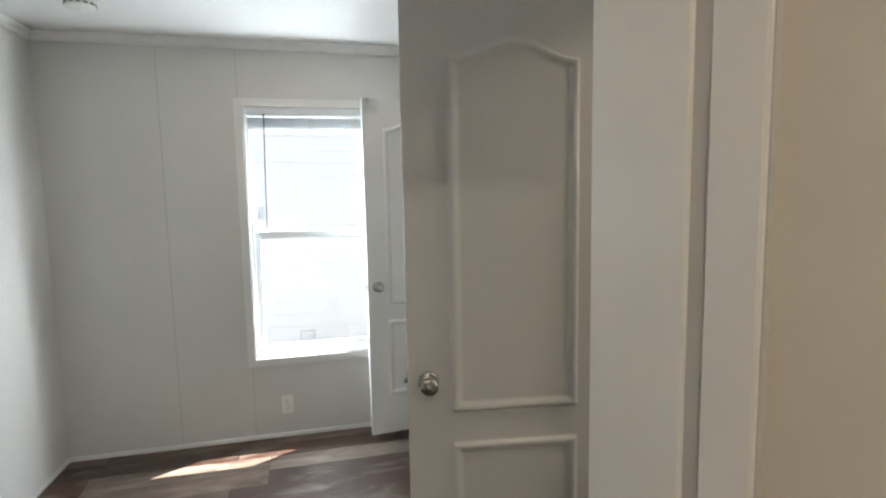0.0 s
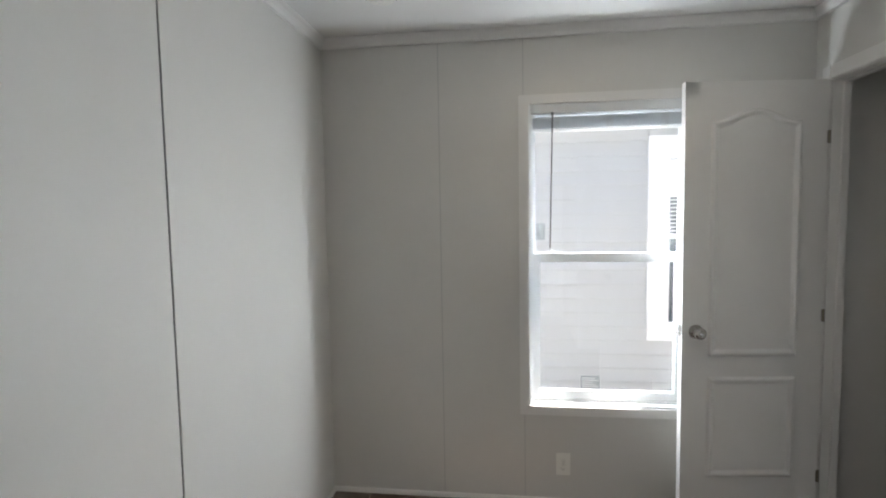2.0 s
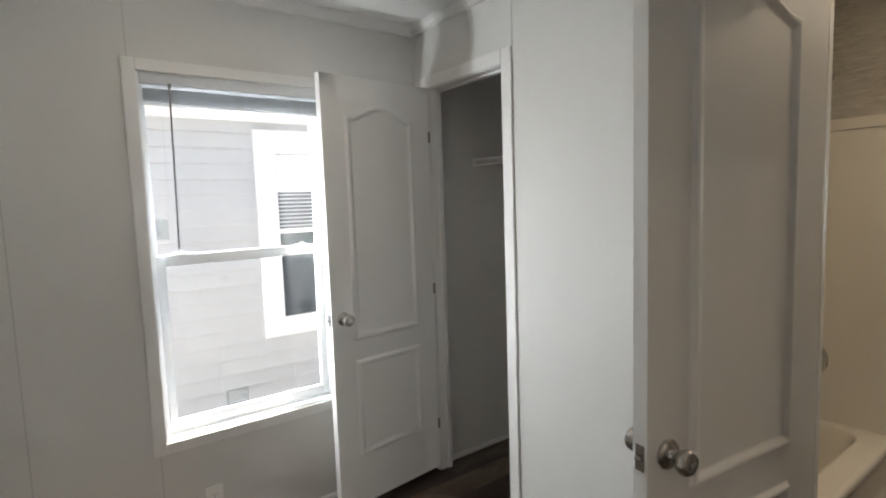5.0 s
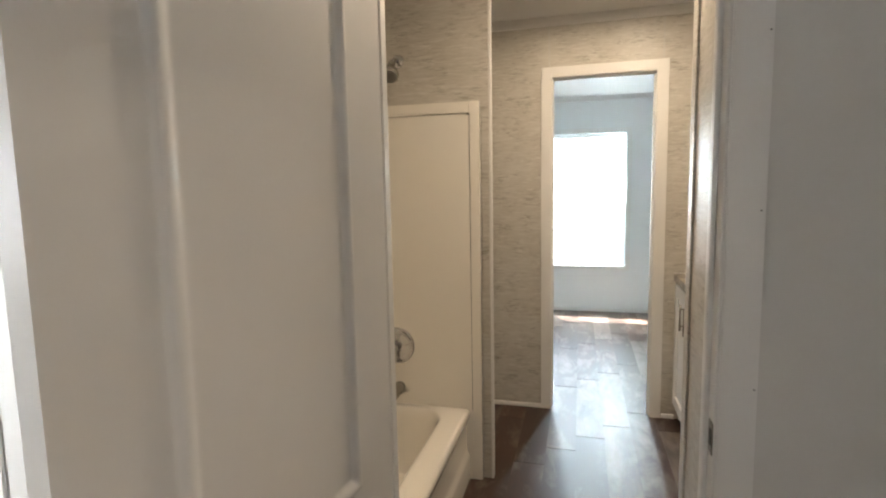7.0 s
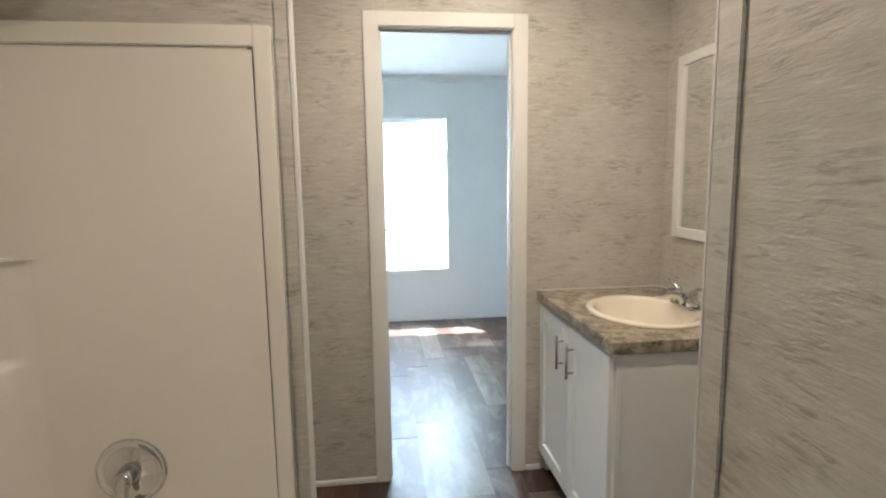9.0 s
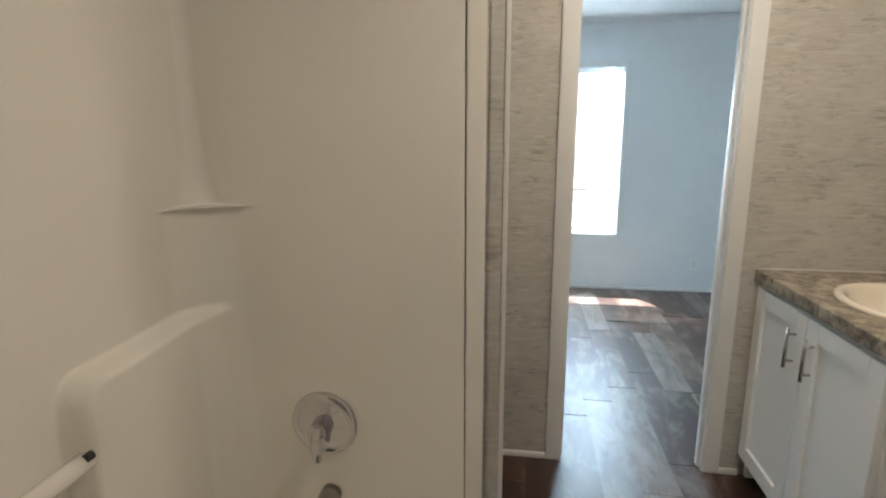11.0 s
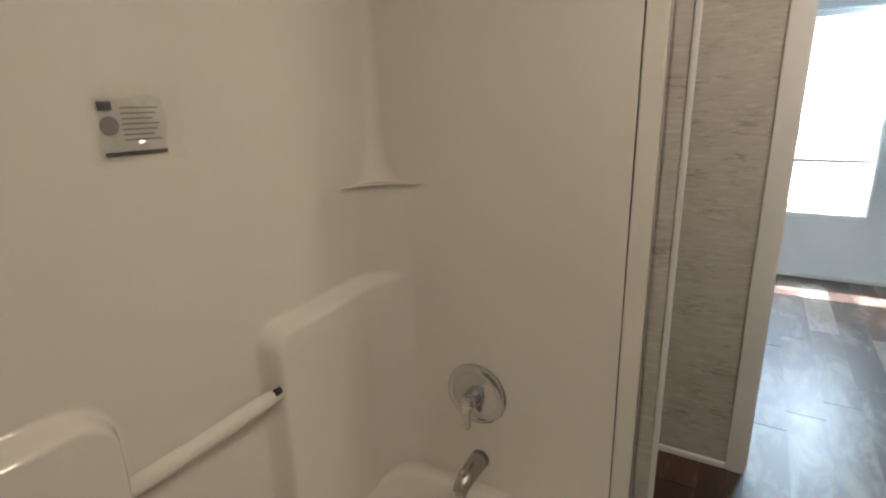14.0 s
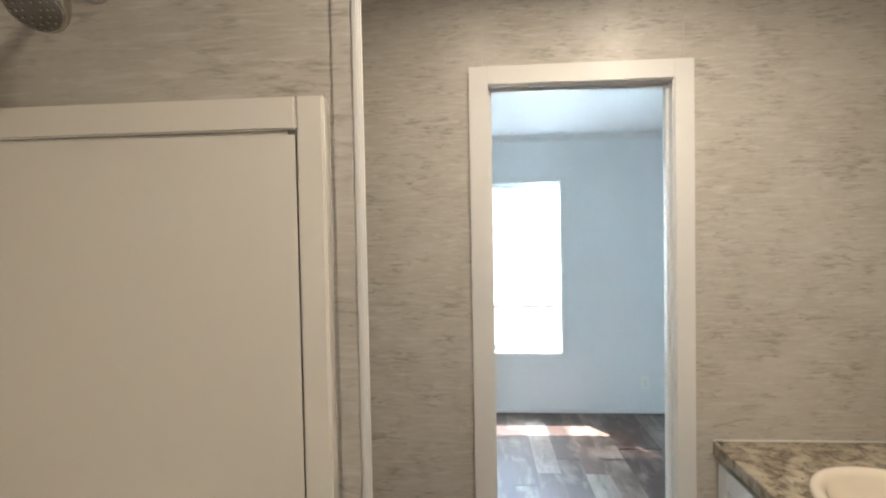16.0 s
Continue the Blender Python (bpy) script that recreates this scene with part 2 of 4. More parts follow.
M_GLOW = glow_mat("lit lamp lens", (1.0, 0.82, 0.58), 7.2)


# ---- mesh helpers ----
def put(bm, name, material, parent=None, label="", smooth=False):
    me = bpy.data.meshes.new(name)
    bmesh.ops.recalc_face_normals(bm, faces=bm.faces)
    bm.to_mesh(me)
    bm.free()
    me.materials.append(material)
    if smooth:
        me.shade_smooth()
    ob = new(name, me)
    if parent:
        ob.parent = parent
    if label:
        ob["label"] = label
    return ob


def part(name, bm, material, parent, label="", smooth=False):
    return put(bm, name, material, parent, label, smooth)


def thing(name, at=(0, 0, 0), label="", category="", group="", kind="", turn=0):
    ob = new(name)
    ob.empty_display_size = 0.05
    ob.matrix_basis = pose(*at, 0, 0, turn)
    return tagged(ob, label, category, group, kind)


def cuboid(bm, a, b, bevel=0.0):
    g = bmesh.ops.create_cube(bm, size=1)
    for v in g["verts"]:
        v.co = [min(a[i], b[i]) if v.co[i] < 0 else max(a[i], b[i]) for i in range(3)]
    if bevel:
        es = list({e for v in g["verts"] for e in v.link_edges})
        bmesh.ops.bevel(bm, geom=es, offset=bevel, segments=2, affect="EDGES")


def boxes(*pairs, bevel=0.0):
    bm = bmesh.new()
    for a, b in pairs:
        cuboid(bm, a, b, bevel)
    return bm


def lathe(profile, segs=32, m=None):
    """A body of revolution about z from (radius, z) pairs, moved by m."""
    bm = bmesh.new()
    rings = []
    for r, z in profile:
        rings.append([bm.verts.new((r * math.cos(i * math.tau / segs), r * math.sin(i * math.tau / segs), z)) for i in range(segs)])
    for a, b in zip(rings, rings[1:]):
        for i in range(segs):
            bm.faces.new((a[i], a[(i + 1) % segs], b[(i + 1) % segs], b[i]))
    bm.faces.new(rings[0])
    bm.faces.new(rings[-1])
    if m is not None:
        bm.transform(m)
    return bm


def tube(points, radius, segs=12):
    """A round bar along points; radius is one number or one for each point."""
    bm = bmesh.new()
    pts = [Vector(p) for p in points]
    rs = radius if isinstance(radius, (list, tuple)) else [radius] * len(pts)
    rings = []
    for i, p in enumerate(pts):
        d = (pts[min(i + 1, len(pts) - 1)] - pts[max(i - 1, 0)]).normalized()
        u = d.orthogonal().normalized() if not rings else (u - d * u.dot(d)).normalized()
        v = d.cross(u)
        rings.append([bm.verts.new(p + (u * math.cos(k * math.tau / segs) + v * math.sin(k * math.tau / segs)) * rs[i]) for k in range(segs)])
    for a, b in zip(rings, rings[1:]):
        for i in range(segs):
            bm.faces.new((a[i], a[(i + 1) % segs], b[(i + 1) % segs], b[i]))
    bm.faces.new(rings[0])
    bm.faces.new(rings[-1])
    return bm


def join(*bms):
    out = bmesh.new()
    for b in bms:
        tmp = bpy.data.meshes.new("tmp")
        b.to_mesh(tmp)
        b.free()
        out.from_mesh(tmp)
        bpy.data.meshes.remove(tmp)
    return out


def sheet(us, vs, place):
    """A grid of quads: place(u, v) gives each corner."""
    bm = bmesh.new()
    grid = [[bm.verts.new(place(u, v)) for v in vs] for u in us]
    for i in range(len(us) - 1):
        for j in range(len(vs) - 1):
            bm.faces.new((grid[i][j], grid[i + 1][j], grid[i + 1][j + 1], grid[i][j + 1]))
    return bm


def step(x):
    x = min(1.0, max(0.0, x))
    return x * x * (3 - 2 * x)


def steps(a, b, n):
    return [a + (b - a) * i / n for i in range(n + 1)]


# ---- structure: walls, ceiling, trim ----
ZC = 2.365          # ceiling
HEAD = 2.028        # door openings
W1, E1, S1 = -2.325, 0.0, -2.905
BATH_E, BED2_E = 2.24, 5.025


def wall(name, material, *pairs, label=""):
    return tagged(put(boxes(*pairs), name, material), label or "plain flat interior wall panel", "wall", kind="structure")


wall("wall_north", M_WALL,
     ((-2.43, 0, 0), (-1.288, 0.11, ZC)), ((-0.52, 0, 0), (0.80, 0.11, ZC)),
     ((-1.288, 0, 0), (-0.52, 0.11, 0.504)), ((-1.288, 0, 2.0), (-0.52, 0.11, ZC)),
     label="pale grey panelled wall with a window")
wall("wall_west", M_WALL, ((-2.43, -1.2475, 0), (W1, 0, ZC)), ((-2.43, -3.0, 0), (W1, -1.2565, ZC)),
     label="pale grey panelled wall with one open seam")
tagged(put(boxes(((-2.43, -1.2565, 0), (W1 - 0.003, -1.2475, ZC))), "wall_seam", M_GAP), "dark open joint between two wall panels", "seam", kind="structure")
wall("wall_east", M_WALL,
     ((0, -0.126, 0), (0.037, 0, ZC)), ((0, -0.683, HEAD), (0.037, -0.126, ZC)), ((0, -1.826, 0), (0.037, -0.683, ZC)),
     ((0, -2.475, HEAD), (0.037, -1.826, ZC)), ((0, -3.0, 0), (0.037, -2.475, ZC)),
     label="pale grey wall with closet and bathroom doorways")
wall("wall_closet_north", M_WALL, ((0.037, -0.08, 0), (0.75, 0, ZC)), ((0.037, -0.126, 0), (0.075, -0.08, ZC)), label="pale grey closet side wall in shade")
wall("wall_closet_back", M_WALL, ((0.70, -0.90, 0), (0.75, -0.08, ZC)), label="pale grey closet back wall in shade")
wall("wall_closet_south", M_WALL, ((0.037, -1.02, 0), (0.75, -0.90, ZC)), ((0.037, -0.90, 0), (0.075, -0.683, ZC)), label="pale grey closet side wall in shade")
wall("wall_closet_front", M_WALL, ((0.037, -0.683, HEAD), (0.075, -0.126, ZC)), label="pale grey closet wall above the doorway")
wall("wall_south", M_WALL,
     ((-2.43, -3.0, 0), (-1.45, S1, ZC)), ((-0.68, -3.0, 0), (0, S1, ZC)), ((-1.45, -3.0, HEAD), (-0.68, S1, ZC)),
     label="pale grey wall with the bedroom doorway")
wall("wall_hall", M_HALL,
     ((-0.68, -4.6, 0), (-0.60, -3.05, ZC)), ((-1.60, -4.6, 0), (-1.52, -3.0, ZC)), ((-1.60, -4.68, 0), (-0.60, -4.6, ZC)),
     label="beige hallway wall panel")
wall("wall_bathroom_west", M_PAPER,
     ((0.037, -1.826, 0), (0.075, -1.02, ZC)), ((0.037, -2.475, HEAD), (0.075, -1.826, ZC)), ((0.037, -3.36, 0), (0.075, -2.475, ZC)),
     label="wall in woven grey wallpaper")
wall("wall_bathroom_north", M_PAPER, ((0.075, -1.06, 0), (BATH_E, -1.02, ZC)), label="wall in woven grey wallpaper above the tub")
wall("wall_tub_end", M_PAPER, ((1.362, -1.838, 0), (1.383, -1.06, ZC)), label="short wallpapered wall at the end of the tub")
wall("wall_partition", M_PAPER, ((0.075, -2.62, 0), (0.676, -2.545, ZC)), label="short partition in woven grey wallpaper")
wall("wall_bathroom_south", M_PAPER, ((0.0, -3.44, 0), (BATH_E, -3.36, ZC)), label="wall in woven grey wallpaper behind the vanity")
wall("wall_bathroom_east", M_PAPER,
     ((BATH_E, -2.06, 0), (2.28, -0.98, ZC)), ((BATH_E, -2.648, HEAD), (2.28, -2.06, ZC)), ((BATH_E, -3.44, 0), (2.28, -2.648, ZC)),
     label="woven grey wallpapered wall with a doorway")
wall("wall_second_bedroom_west", M_WALL2,
     ((2.28, -2.06, 0), (2.315, -0.7, ZC)), ((2.28, -2.648, HEAD), (2.315, -2.06, ZC)), ((2.28, -4.3, 0), (2.315, -2.648, ZC)))
wall("wall_second_bedroom_north", M_WALL2, ((2.28, -0.8, 0), (5.14, -0.7, ZC)))
wall("wall_second_bedroom_south", M_WALL2, ((2.28, -4.4, 0), (5.14, -4.3, ZC)))
wall("wall_second_bedroom_east", M_WALL2,
     ((BED2_E, -4.3, 0), (5.135, -2.715, ZC)), ((BED2_E, -1.70, 0), (5.135, -0.8, ZC)),
     ((BED2_E, -2.715, 0), (5.135, -1.70, 0.514)), ((BED2_E, -2.715, 1.98), (5.135, -1.70, ZC)),
     label="cool white wall with a bright window")
tagged(put(boxes(((-2.43, -4.68, ZC), (5.14, 0.11, 2.44))), "ceiling", M_CEIL), "white lightly textured ceiling", "ceiling", kind="structure")
tagged(put(boxes(((-3.4, -7.5, 2.445), (5.55, 0.46, 2.60))), "roof", M_ROOF), "grey shingle roof with a wide eave", "roof", kind="structure")

# battens over the panel joints
for bm, mat, txt in (
        (boxes(((-1.7275, -0.0012, 0.03), (-1.7225, 0, 2.32))), M_JOINT, "thin wall batten on a panel joint"),
        (boxes(((-1.3125, -0.0012, 2.046), (-1.3080, 0, 2.32))), M_JOINT, "thin wall batten above the window"),
        (boxes(((-1.3125, -0.0012, 0.03), (-1.3080, 0, 0.456))), M_JOINT, "thin wall batten below the window"),
        (boxes(((-0.0012, -0.7425, 2.09), (0, -0.7380, 2.32))), M_JOINT, "thin wall batten above the closet"),
        (boxes(((2.2385, -2.050, 2.087), (BATH_E, -2.0455, 2.32))), M_JOINT, "wallpaper joint above the doorway"),
        (boxes(((2.2385, -2.678, 2.087), (BATH_E, -2.6735, 2.32))), M_JOINT, "wallpaper joint above the doorway")):
    tagged(put(bm, "trim", mat), txt, "trim", kind="structure")


def crown(name, runs, material=M_TRIM):
    """Cove strips under the ceiling: (start, end, way into the room)."""
    top = thing(name, label="white cove moulding under the ceiling", category="moulding", kind="structure")
    prof = [(0, 0), (0.036, 0), (0.034, -0.007), (0.024, -0.016), (0.015, -0.030), (0.011, -0.044), (0, -0.048)]
    for (x0, y0), (x1, y1), (nx, ny) in runs:
        bm = bmesh.new()
        rows = [[bm.verts.new((x + nx * (d + 0.0005), y + ny * (d + 0.0005), ZC - 0.001 + h)) for d, h in prof] for x, y in ((x0, y0), (x1, y1))]
        for i in range(len(prof)):
            j = (i + 1) % len(prof)
            bm.faces.new((rows[0][i], rows[0][j], rows[1][j], rows[1][i]))
        bm.faces.new(rows[0])
        bm.faces.new(rows[1])
        part("strip", bm, material, top)


crown("crown_moulding", [((W1, 0), (0, 0), (0, -1)), ((W1, S1), (W1, 0), (1, 0)), ((0, S1), (0, 0), (-1, 0)), ((W1, S1), (0, S1), (0, 1))])
crown("crown_moulding", [((1.383, -1.06), (BATH_E, -1.06), (0, -1)), ((BATH_E, -3.36), (BATH_E, -1.06), (-1, 0)), ((0.075, -3.36), (BATH_E, -3.36), (0, 1)), ((1.383, -1.838), (1.383, -1.06), (1, 0))])
crown("crown_moulding", [((BED2_E, -4.3), (BED2_E, -0.8), (-1, 0)), ((2.315, -0.8), (BED2_E, -0.8), (0, -1)), ((2.315, -4.3), (BED2_E, -4.3), (0, 1))])


def baseboard(runs, label):
    top = thing("baseboard", label=label, category="baseboard", kind="structure")
    for (x0, y0), (x1, y1), (nx, ny) in runs:
        bm = bmesh.new()
        prof = [(0, 0.001), (0.009, 0.001), (0.009, 0.016), (0.006, 0.024), (0, 0.026)]
        rows = [[bm.verts.new((x + nx * (d + 0.0005), y + ny * (d + 0.0005), h)) for d, h in prof] for x, y in ((x0, y0), (x1, y1))]
        for i in range(len(prof)):
            j = (i + 1) % len(prof)
            bm.faces.new((rows[0][i], rows[0][j], rows[1][j], rows[1][i]))
        bm.faces.new(rows[0])
        bm.faces.new(rows[1])
        part("strip", bm, M_TRIM, top)


baseboard([((W1, 0), (0, 0), (0, -1)), ((W1, S1), (W1, 0), (1, 0)), ((0, -1.80), (0, -0.74), (-1, 0)), ((0.075, -0.08), (0.70, -0.08), (0, -1)), ((0, S1), (0, -2.54), (-1, 0))],
          "low pale baseboard strip along the wall")
baseboard([((BATH_E, -2.0), (BATH_E, -1.06), (-1, 0)), ((BATH_E, -2.78), (BATH_E, -2.71), (-1, 0)), ((0.075, -2.545), (0.62, -2.545), (0, 1))], "low pale baseboard strip along the wallpaper")
baseboard([((BED2_E, -4.3), (BED2_E, -0.8), (-1, 0))], "low white baseboard strip under the window")


# ---- door frames and casings ----
CW, CT = 0.058, 0.011


def door_frame(name, x0, x1, y0, y1, label, faces=(True, True), stop_x=None, hinge_side=None, head=HEAD, narrow=0.0):
    """Jambs and casings of an opening in a wall that runs along y, from x0 to x1."""
    top = thing(name, label=label, category="door frame", kind="structure")
    j = 0.006
    part("jamb", boxes(((x0, y0, 0), (x1, y0 + j, head)), bevel=0.001), M_TRIM, top)
    part("jamb", boxes(((x0, y1 - j, 0), (x1, y1, head)), bevel=0.001), M_TRIM, top)
    part("head_jamb", boxes(((x0, y0 + j, head - j), (x1, y1 - j, head)), bevel=0.001), M_TRIM, top)
    if stop_x is not None:
        part("stop", boxes(((stop_x, y0 + j, 0), (stop_x + 0.03, y0 + j + 0.009, head - j)), bevel=0.002), M_TRIM, top)
        part("stop", boxes(((stop_x, y1 - j - 0.009, 0), (stop_x + 0.03, y1 - j, head - j)), bevel=0.002), M_TRIM, top)
        part("stop", boxes(((stop_x, y0 + j + 0.009, head - j - 0.009), (stop_x + 0.03, y1 - j - 0.009, head - j)), bevel=0.002), M_TRIM, top)
    for use, xa, xb in ((faces[0], x0 - CT, x0 - 0.0005), (faces[1], x1 + 0.0005, x1 + CT)):
        if use:
            part("casing", boxes(((xa, y0 - CW, 0.0), (xb, y0 + 0.002, head + CW)), bevel=0.0025), M_TRIM, top)
            part("casing", boxes(((xa, y1 - 0.002, 0.0), (xb, y1 + CW - narrow, head + CW)), bevel=0.0025), M_TRIM, top)
            part("head_casing", boxes(((xa, y0 + 0.0025, head - 0.002), (xb, y1 - 0.0025, head + CW)), bevel=0.0025), M_TRIM, top)
    return top


frame_1 = door_frame("door_frame_1", 0.0, 0.075, -2.475, -1.826, "white painted doorway trim to the bathroom", stop_x=0.038, narrow=0.048)
# strike plate and nail heads
part("strike_plate", boxes(((0.004, -2.4695, 0.885), (0.034, -2.4675, 0.945)), bevel=0.0005), M_NICKEL, frame_1, "brushed metal strike plate")
part("latch_hole", boxes(((0.012, -2.4675, 0.900), (0.026, -2.4668, 0.930))), M_BLACK, frame_1, "dark latch hole")
for z in (0.21, 0.938, 1.717):
    part("hinge_plate", boxes(((0.003, -1.8335, z - 0.028), (0.026, -1.8318, z + 0.028)), bevel=0.0004), M_BRASS, frame_1, "dull steel hinge plate")
for k, z in enumerate((0.35, 0.68, 1.02, 1.33, 1.62, 1.93)):
    part("nail_head", lathe([(0.0016, 0), (0.0016, 0.0006)], 8, pose(-CT - 0.0002, -2.475 - 0.052 + 0.002 * (k % 2), z, 0, -90, 0)), M_SLOT, frame_1)
door_frame("door_frame_2", 0.0, 0.075, -0.683, -0.126, "white painted closet doorway trim", faces=(True, False), stop_x=0.038, narrow=0.0)
door_frame("door_frame_3", BATH_E, 2.315, -2.648, -2.06, "white doorway trim to the second bedroom", stop_x=2.272)
entry = thing("door_frame_4", label="white bedroom entry doorway trim", category="door frame", kind="structure")
part("jamb", boxes(((-0.686, -2.998, 0), (-0.6805, S1 + 0.010, HEAD)), bevel=0.0006), M_TRIM, entry)
# the groove's shade is put into this backing's grey colour
part("backing", boxes(((-0.683, -3.05, 0), (-0.676, -2.998, HEAD))), M_JOINT, entry, "gap beside the jamb, its shade put in as grey")
part("stop", boxes(((-0.6860, -3.049, 0), (-0.6805, -3.014, HEAD)), bevel=0.0008), M_TRIM, entry)
part("jamb", boxes(((-1.4495, -2.998, 0), (-1.444, S1 + 0.010, HEAD)), bevel=0.001), M_TRIM, entry)
part("head_jamb", boxes(((-1.444, -2.998, HEAD - 0.006), (-0.686, S1 + 0.010, HEAD - 0.0005)), bevel=0.001), M_TRIM, entry)
part("casing", boxes(((-0.684, S1 + 0.0005, 0), (-0.625, S1 + 0.0105, HEAD + CW)), bevel=0.001), M_TRIM, entry)
part("casing", boxes(((-1.508, S1 + 0.0005, 0), (-1.451, S1 + 0.0105, HEAD + CW)), bevel=0.0025), M_TRIM, entry)
part("head_casing", boxes(((-1.4505, S1 + 0.0005, HEAD), (-0.6845, S1 + 0.0105, HEAD + CW)), bevel=0.0025), M_TRIM, entry)

# corner trims of the bathroom's short walls
for name, a, b, mat, txt in (
        ("trim", (1.3625, -1.845, 0.0), (1.3690, -1.8385, ZC - 0.002), M_TRIM, "white cap on the end of the tub wall"),
        ("trim", (1.3555, -1.845, 0.0), (1.3615, -1.835, ZC - 0.002), M_TRIM, "white corner bead on the tub wall"),
        ("trim", (1.3760, -1.845, 0.0), (1.3900, -1.8385, ZC - 0.002), M_TRIM, "thin white bead on the tub wall"),
        ("trim", (1.3575, -1.8345, 0.0), (1.3615, -1.8010, ZC - 0.002), M_PAPER, "wallpapered batten beside the tub surround"),
        ("trim", (0.6765, -2.622, 0.0), (0.6845, -2.5385, ZC - 0.002), M_TRIM, "pale cap on the partition's end"),
        ("trim", (0.625, -2.5445, 0.0), (0.676, -2.5385, ZC - 0.002), M_PAPER, "wallpapered batten on the partition's corner")):
    tagged(put(boxes((a, b), bevel=0.002), name, mat), txt, "trim", kind="structure")


# ---- moulded doors ----
def arch(u, half, z, rise):
    return z + rise * (0.5 + 0.5 * math.cos(math.pi * min(1.0, abs(u) / half))) ** 1.15


LEAF_H, LEAF_T = 2.0, 0.035


def relief(x, z, width):
    """Depth of the pressed panels at x from the hinge edge, z from the leaf's foot."""
    best = 0.0
    for zb, zt, rise in ((0.797, 1.828, 0.056), (0.240, 0.700, 0.0)):
        mid, half = width / 2 - 0.002, 0.193
        top = arch(x - mid, half, zt, rise) if rise else zt
        d = min(x - mid + half, mid + half - x, z - zb, top - z)
        if d > 0:
            if d < 0.007:
                best = -0.0105 * step(d / 0.007)
            elif d < 0.014:
                best = -0.0105
            else:
                best = -0.0105 + 0.0085 * step((d - 0.014) / 0.020)
    return best


def leaf_mesh(LEAF_W):
    c = LEAF_W / 2 - 0.002
    xs = sorted(set([0.0, LEAF_W] + steps(c - 0.200, c - 0.145, 14) + steps(c - 0.145, c + 0.145, 30) + steps(c + 0.145, c + 0.200, 14)))
    zs = sorted(set([0.0, LEAF_H] + steps(0.234, 0.290, 14) + steps(0.29, 0.65, 8) + steps(0.65, 0.706, 14) + steps(0.791, 0.85, 14)
                    + steps(0.85, 1.77, 12) + steps(1.77, 1.90, 52)))
    f = sheet(xs, zs, lambda x, z: (-x, relief(x, z, LEAF_W), z))
    for fa in f.faces:
        fa.smooth = True
    b = sheet(xs, zs, lambda x, z: (-x, LEAF_T - relief(x, z, LEAF_W), z))
    for fa in b.faces:
        fa.smooth = True
    e = bmesh.new()
    for q in (((0, 0, 0), (0, LEAF_T, 0), (0, LEAF_T, LEAF_H), (0, 0, LEAF_H)), ((-LEAF_W, 0, 0), (-LEAF_W, LEAF_T, 0), (-LEAF_W, LEAF_T, LEAF_H), (-LEAF_W, 0, LEAF_H)),
              ((0, 0, 0), (-LEAF_W, 0, 0), (-LEAF_W, LEAF_T, 0), (0, LEAF_T, 0)), ((0, 0, LEAF_H), (-LEAF_W, 0, LEAF_H), (-LEAF_W, LEAF_T, LEAF_H), (0, LEAF_T, LEAF_H))):
        e.faces.new([e.verts.new(p) for p in q])
    bm = join(f, b, e)
    bmesh.ops.remove_doubles(bm, verts=bm.verts, dist=1e-5)
    return bm


KNOB = [(0.031, 0), (0.032, 0.003), (0.029, 0.008), (0.016, 0.011), (0.011, 0.014), (0.0105, 0.026), (0.015, 0.030), (0.024, 0.035), (0.0270, 0.043), (0.0262, 0.052), (0.021, 0.058), (0.012, 0.0595)]


def moulded_door(name, at, turn, label, knob_z, LEAF_W, pin_y=-0.0035):
    """A leaf that hangs from its hinge edge at the origin and lies along -x; its front looks to -y."""
    top = thing(name, at, label, "door", kind="structure", turn=turn)
    leaf = part("leaf", leaf_mesh(LEAF_W), M_DOOR, top)
    for side, y0, tilt in ((1, -0.0002, 90), (-1, LEAF_T + 0.0002, -90)):
        k = part("knob", lathe(KNOB, 32, pose(-LEAF_W + 0.060, y0, knob_z - at[2], tilt)), M_NICKEL, top, "round satin nickel knob", smooth=True)
        yk = y0 - side * 0.0600
        part("key_button", lathe([(0.0085, 0), (0.0085, 0.002), (0.007, 0.003)], 20, pose(-LEAF_W + 0.060, yk + side * 0.0006, knob_z - at[2], tilt)), M_CHROME, k, "bright round knob centre", smooth=True)
    part("latch_plate", boxes(((-LEAF_W - 0.0012, 0.006, knob_z - at[2] - 0.028), (-LEAF_W - 0.0001, 0.029, knob_z - at[2] + 0.028)), bevel=0.0004), M_NICKEL, top)
    part("latch", lathe([(0.007, 0), (0.007, 0.008), (0.004, 0.011)], 16, pose(-LEAF_W - 0.001, 0.0175, knob_z - at[2], 0, -90)), M_NICKEL, top, "small metal latch bolt", smooth=True)
    for z in (0.27, 1.004, 1.783):
        part("hinge", join(boxes(((-0.006, pin_y - 0.0015, z - at[2] - 0.026), (0.0, pin_y + 0.0015, z - at[2] + 0.026))),
                           lathe([(0.0042, -0.028), (0.0042, 0.028)], 12, pose(0.004, pin_y, z - at[2]))), M_BRASS, top, "dull steel butt hinge")
    return top


moulded_door("door_1", (-0.012, -1.856, 0.028), -7.4, "white moulded two-panel bathroom door, open", 0.923, 0.642, LEAF_T + 0.0035)
moulded_door("door_2", (-0.012, -0.132, 0.028), 6.2, "white moulded two-panel closet door, open", 0.937, 0.612)


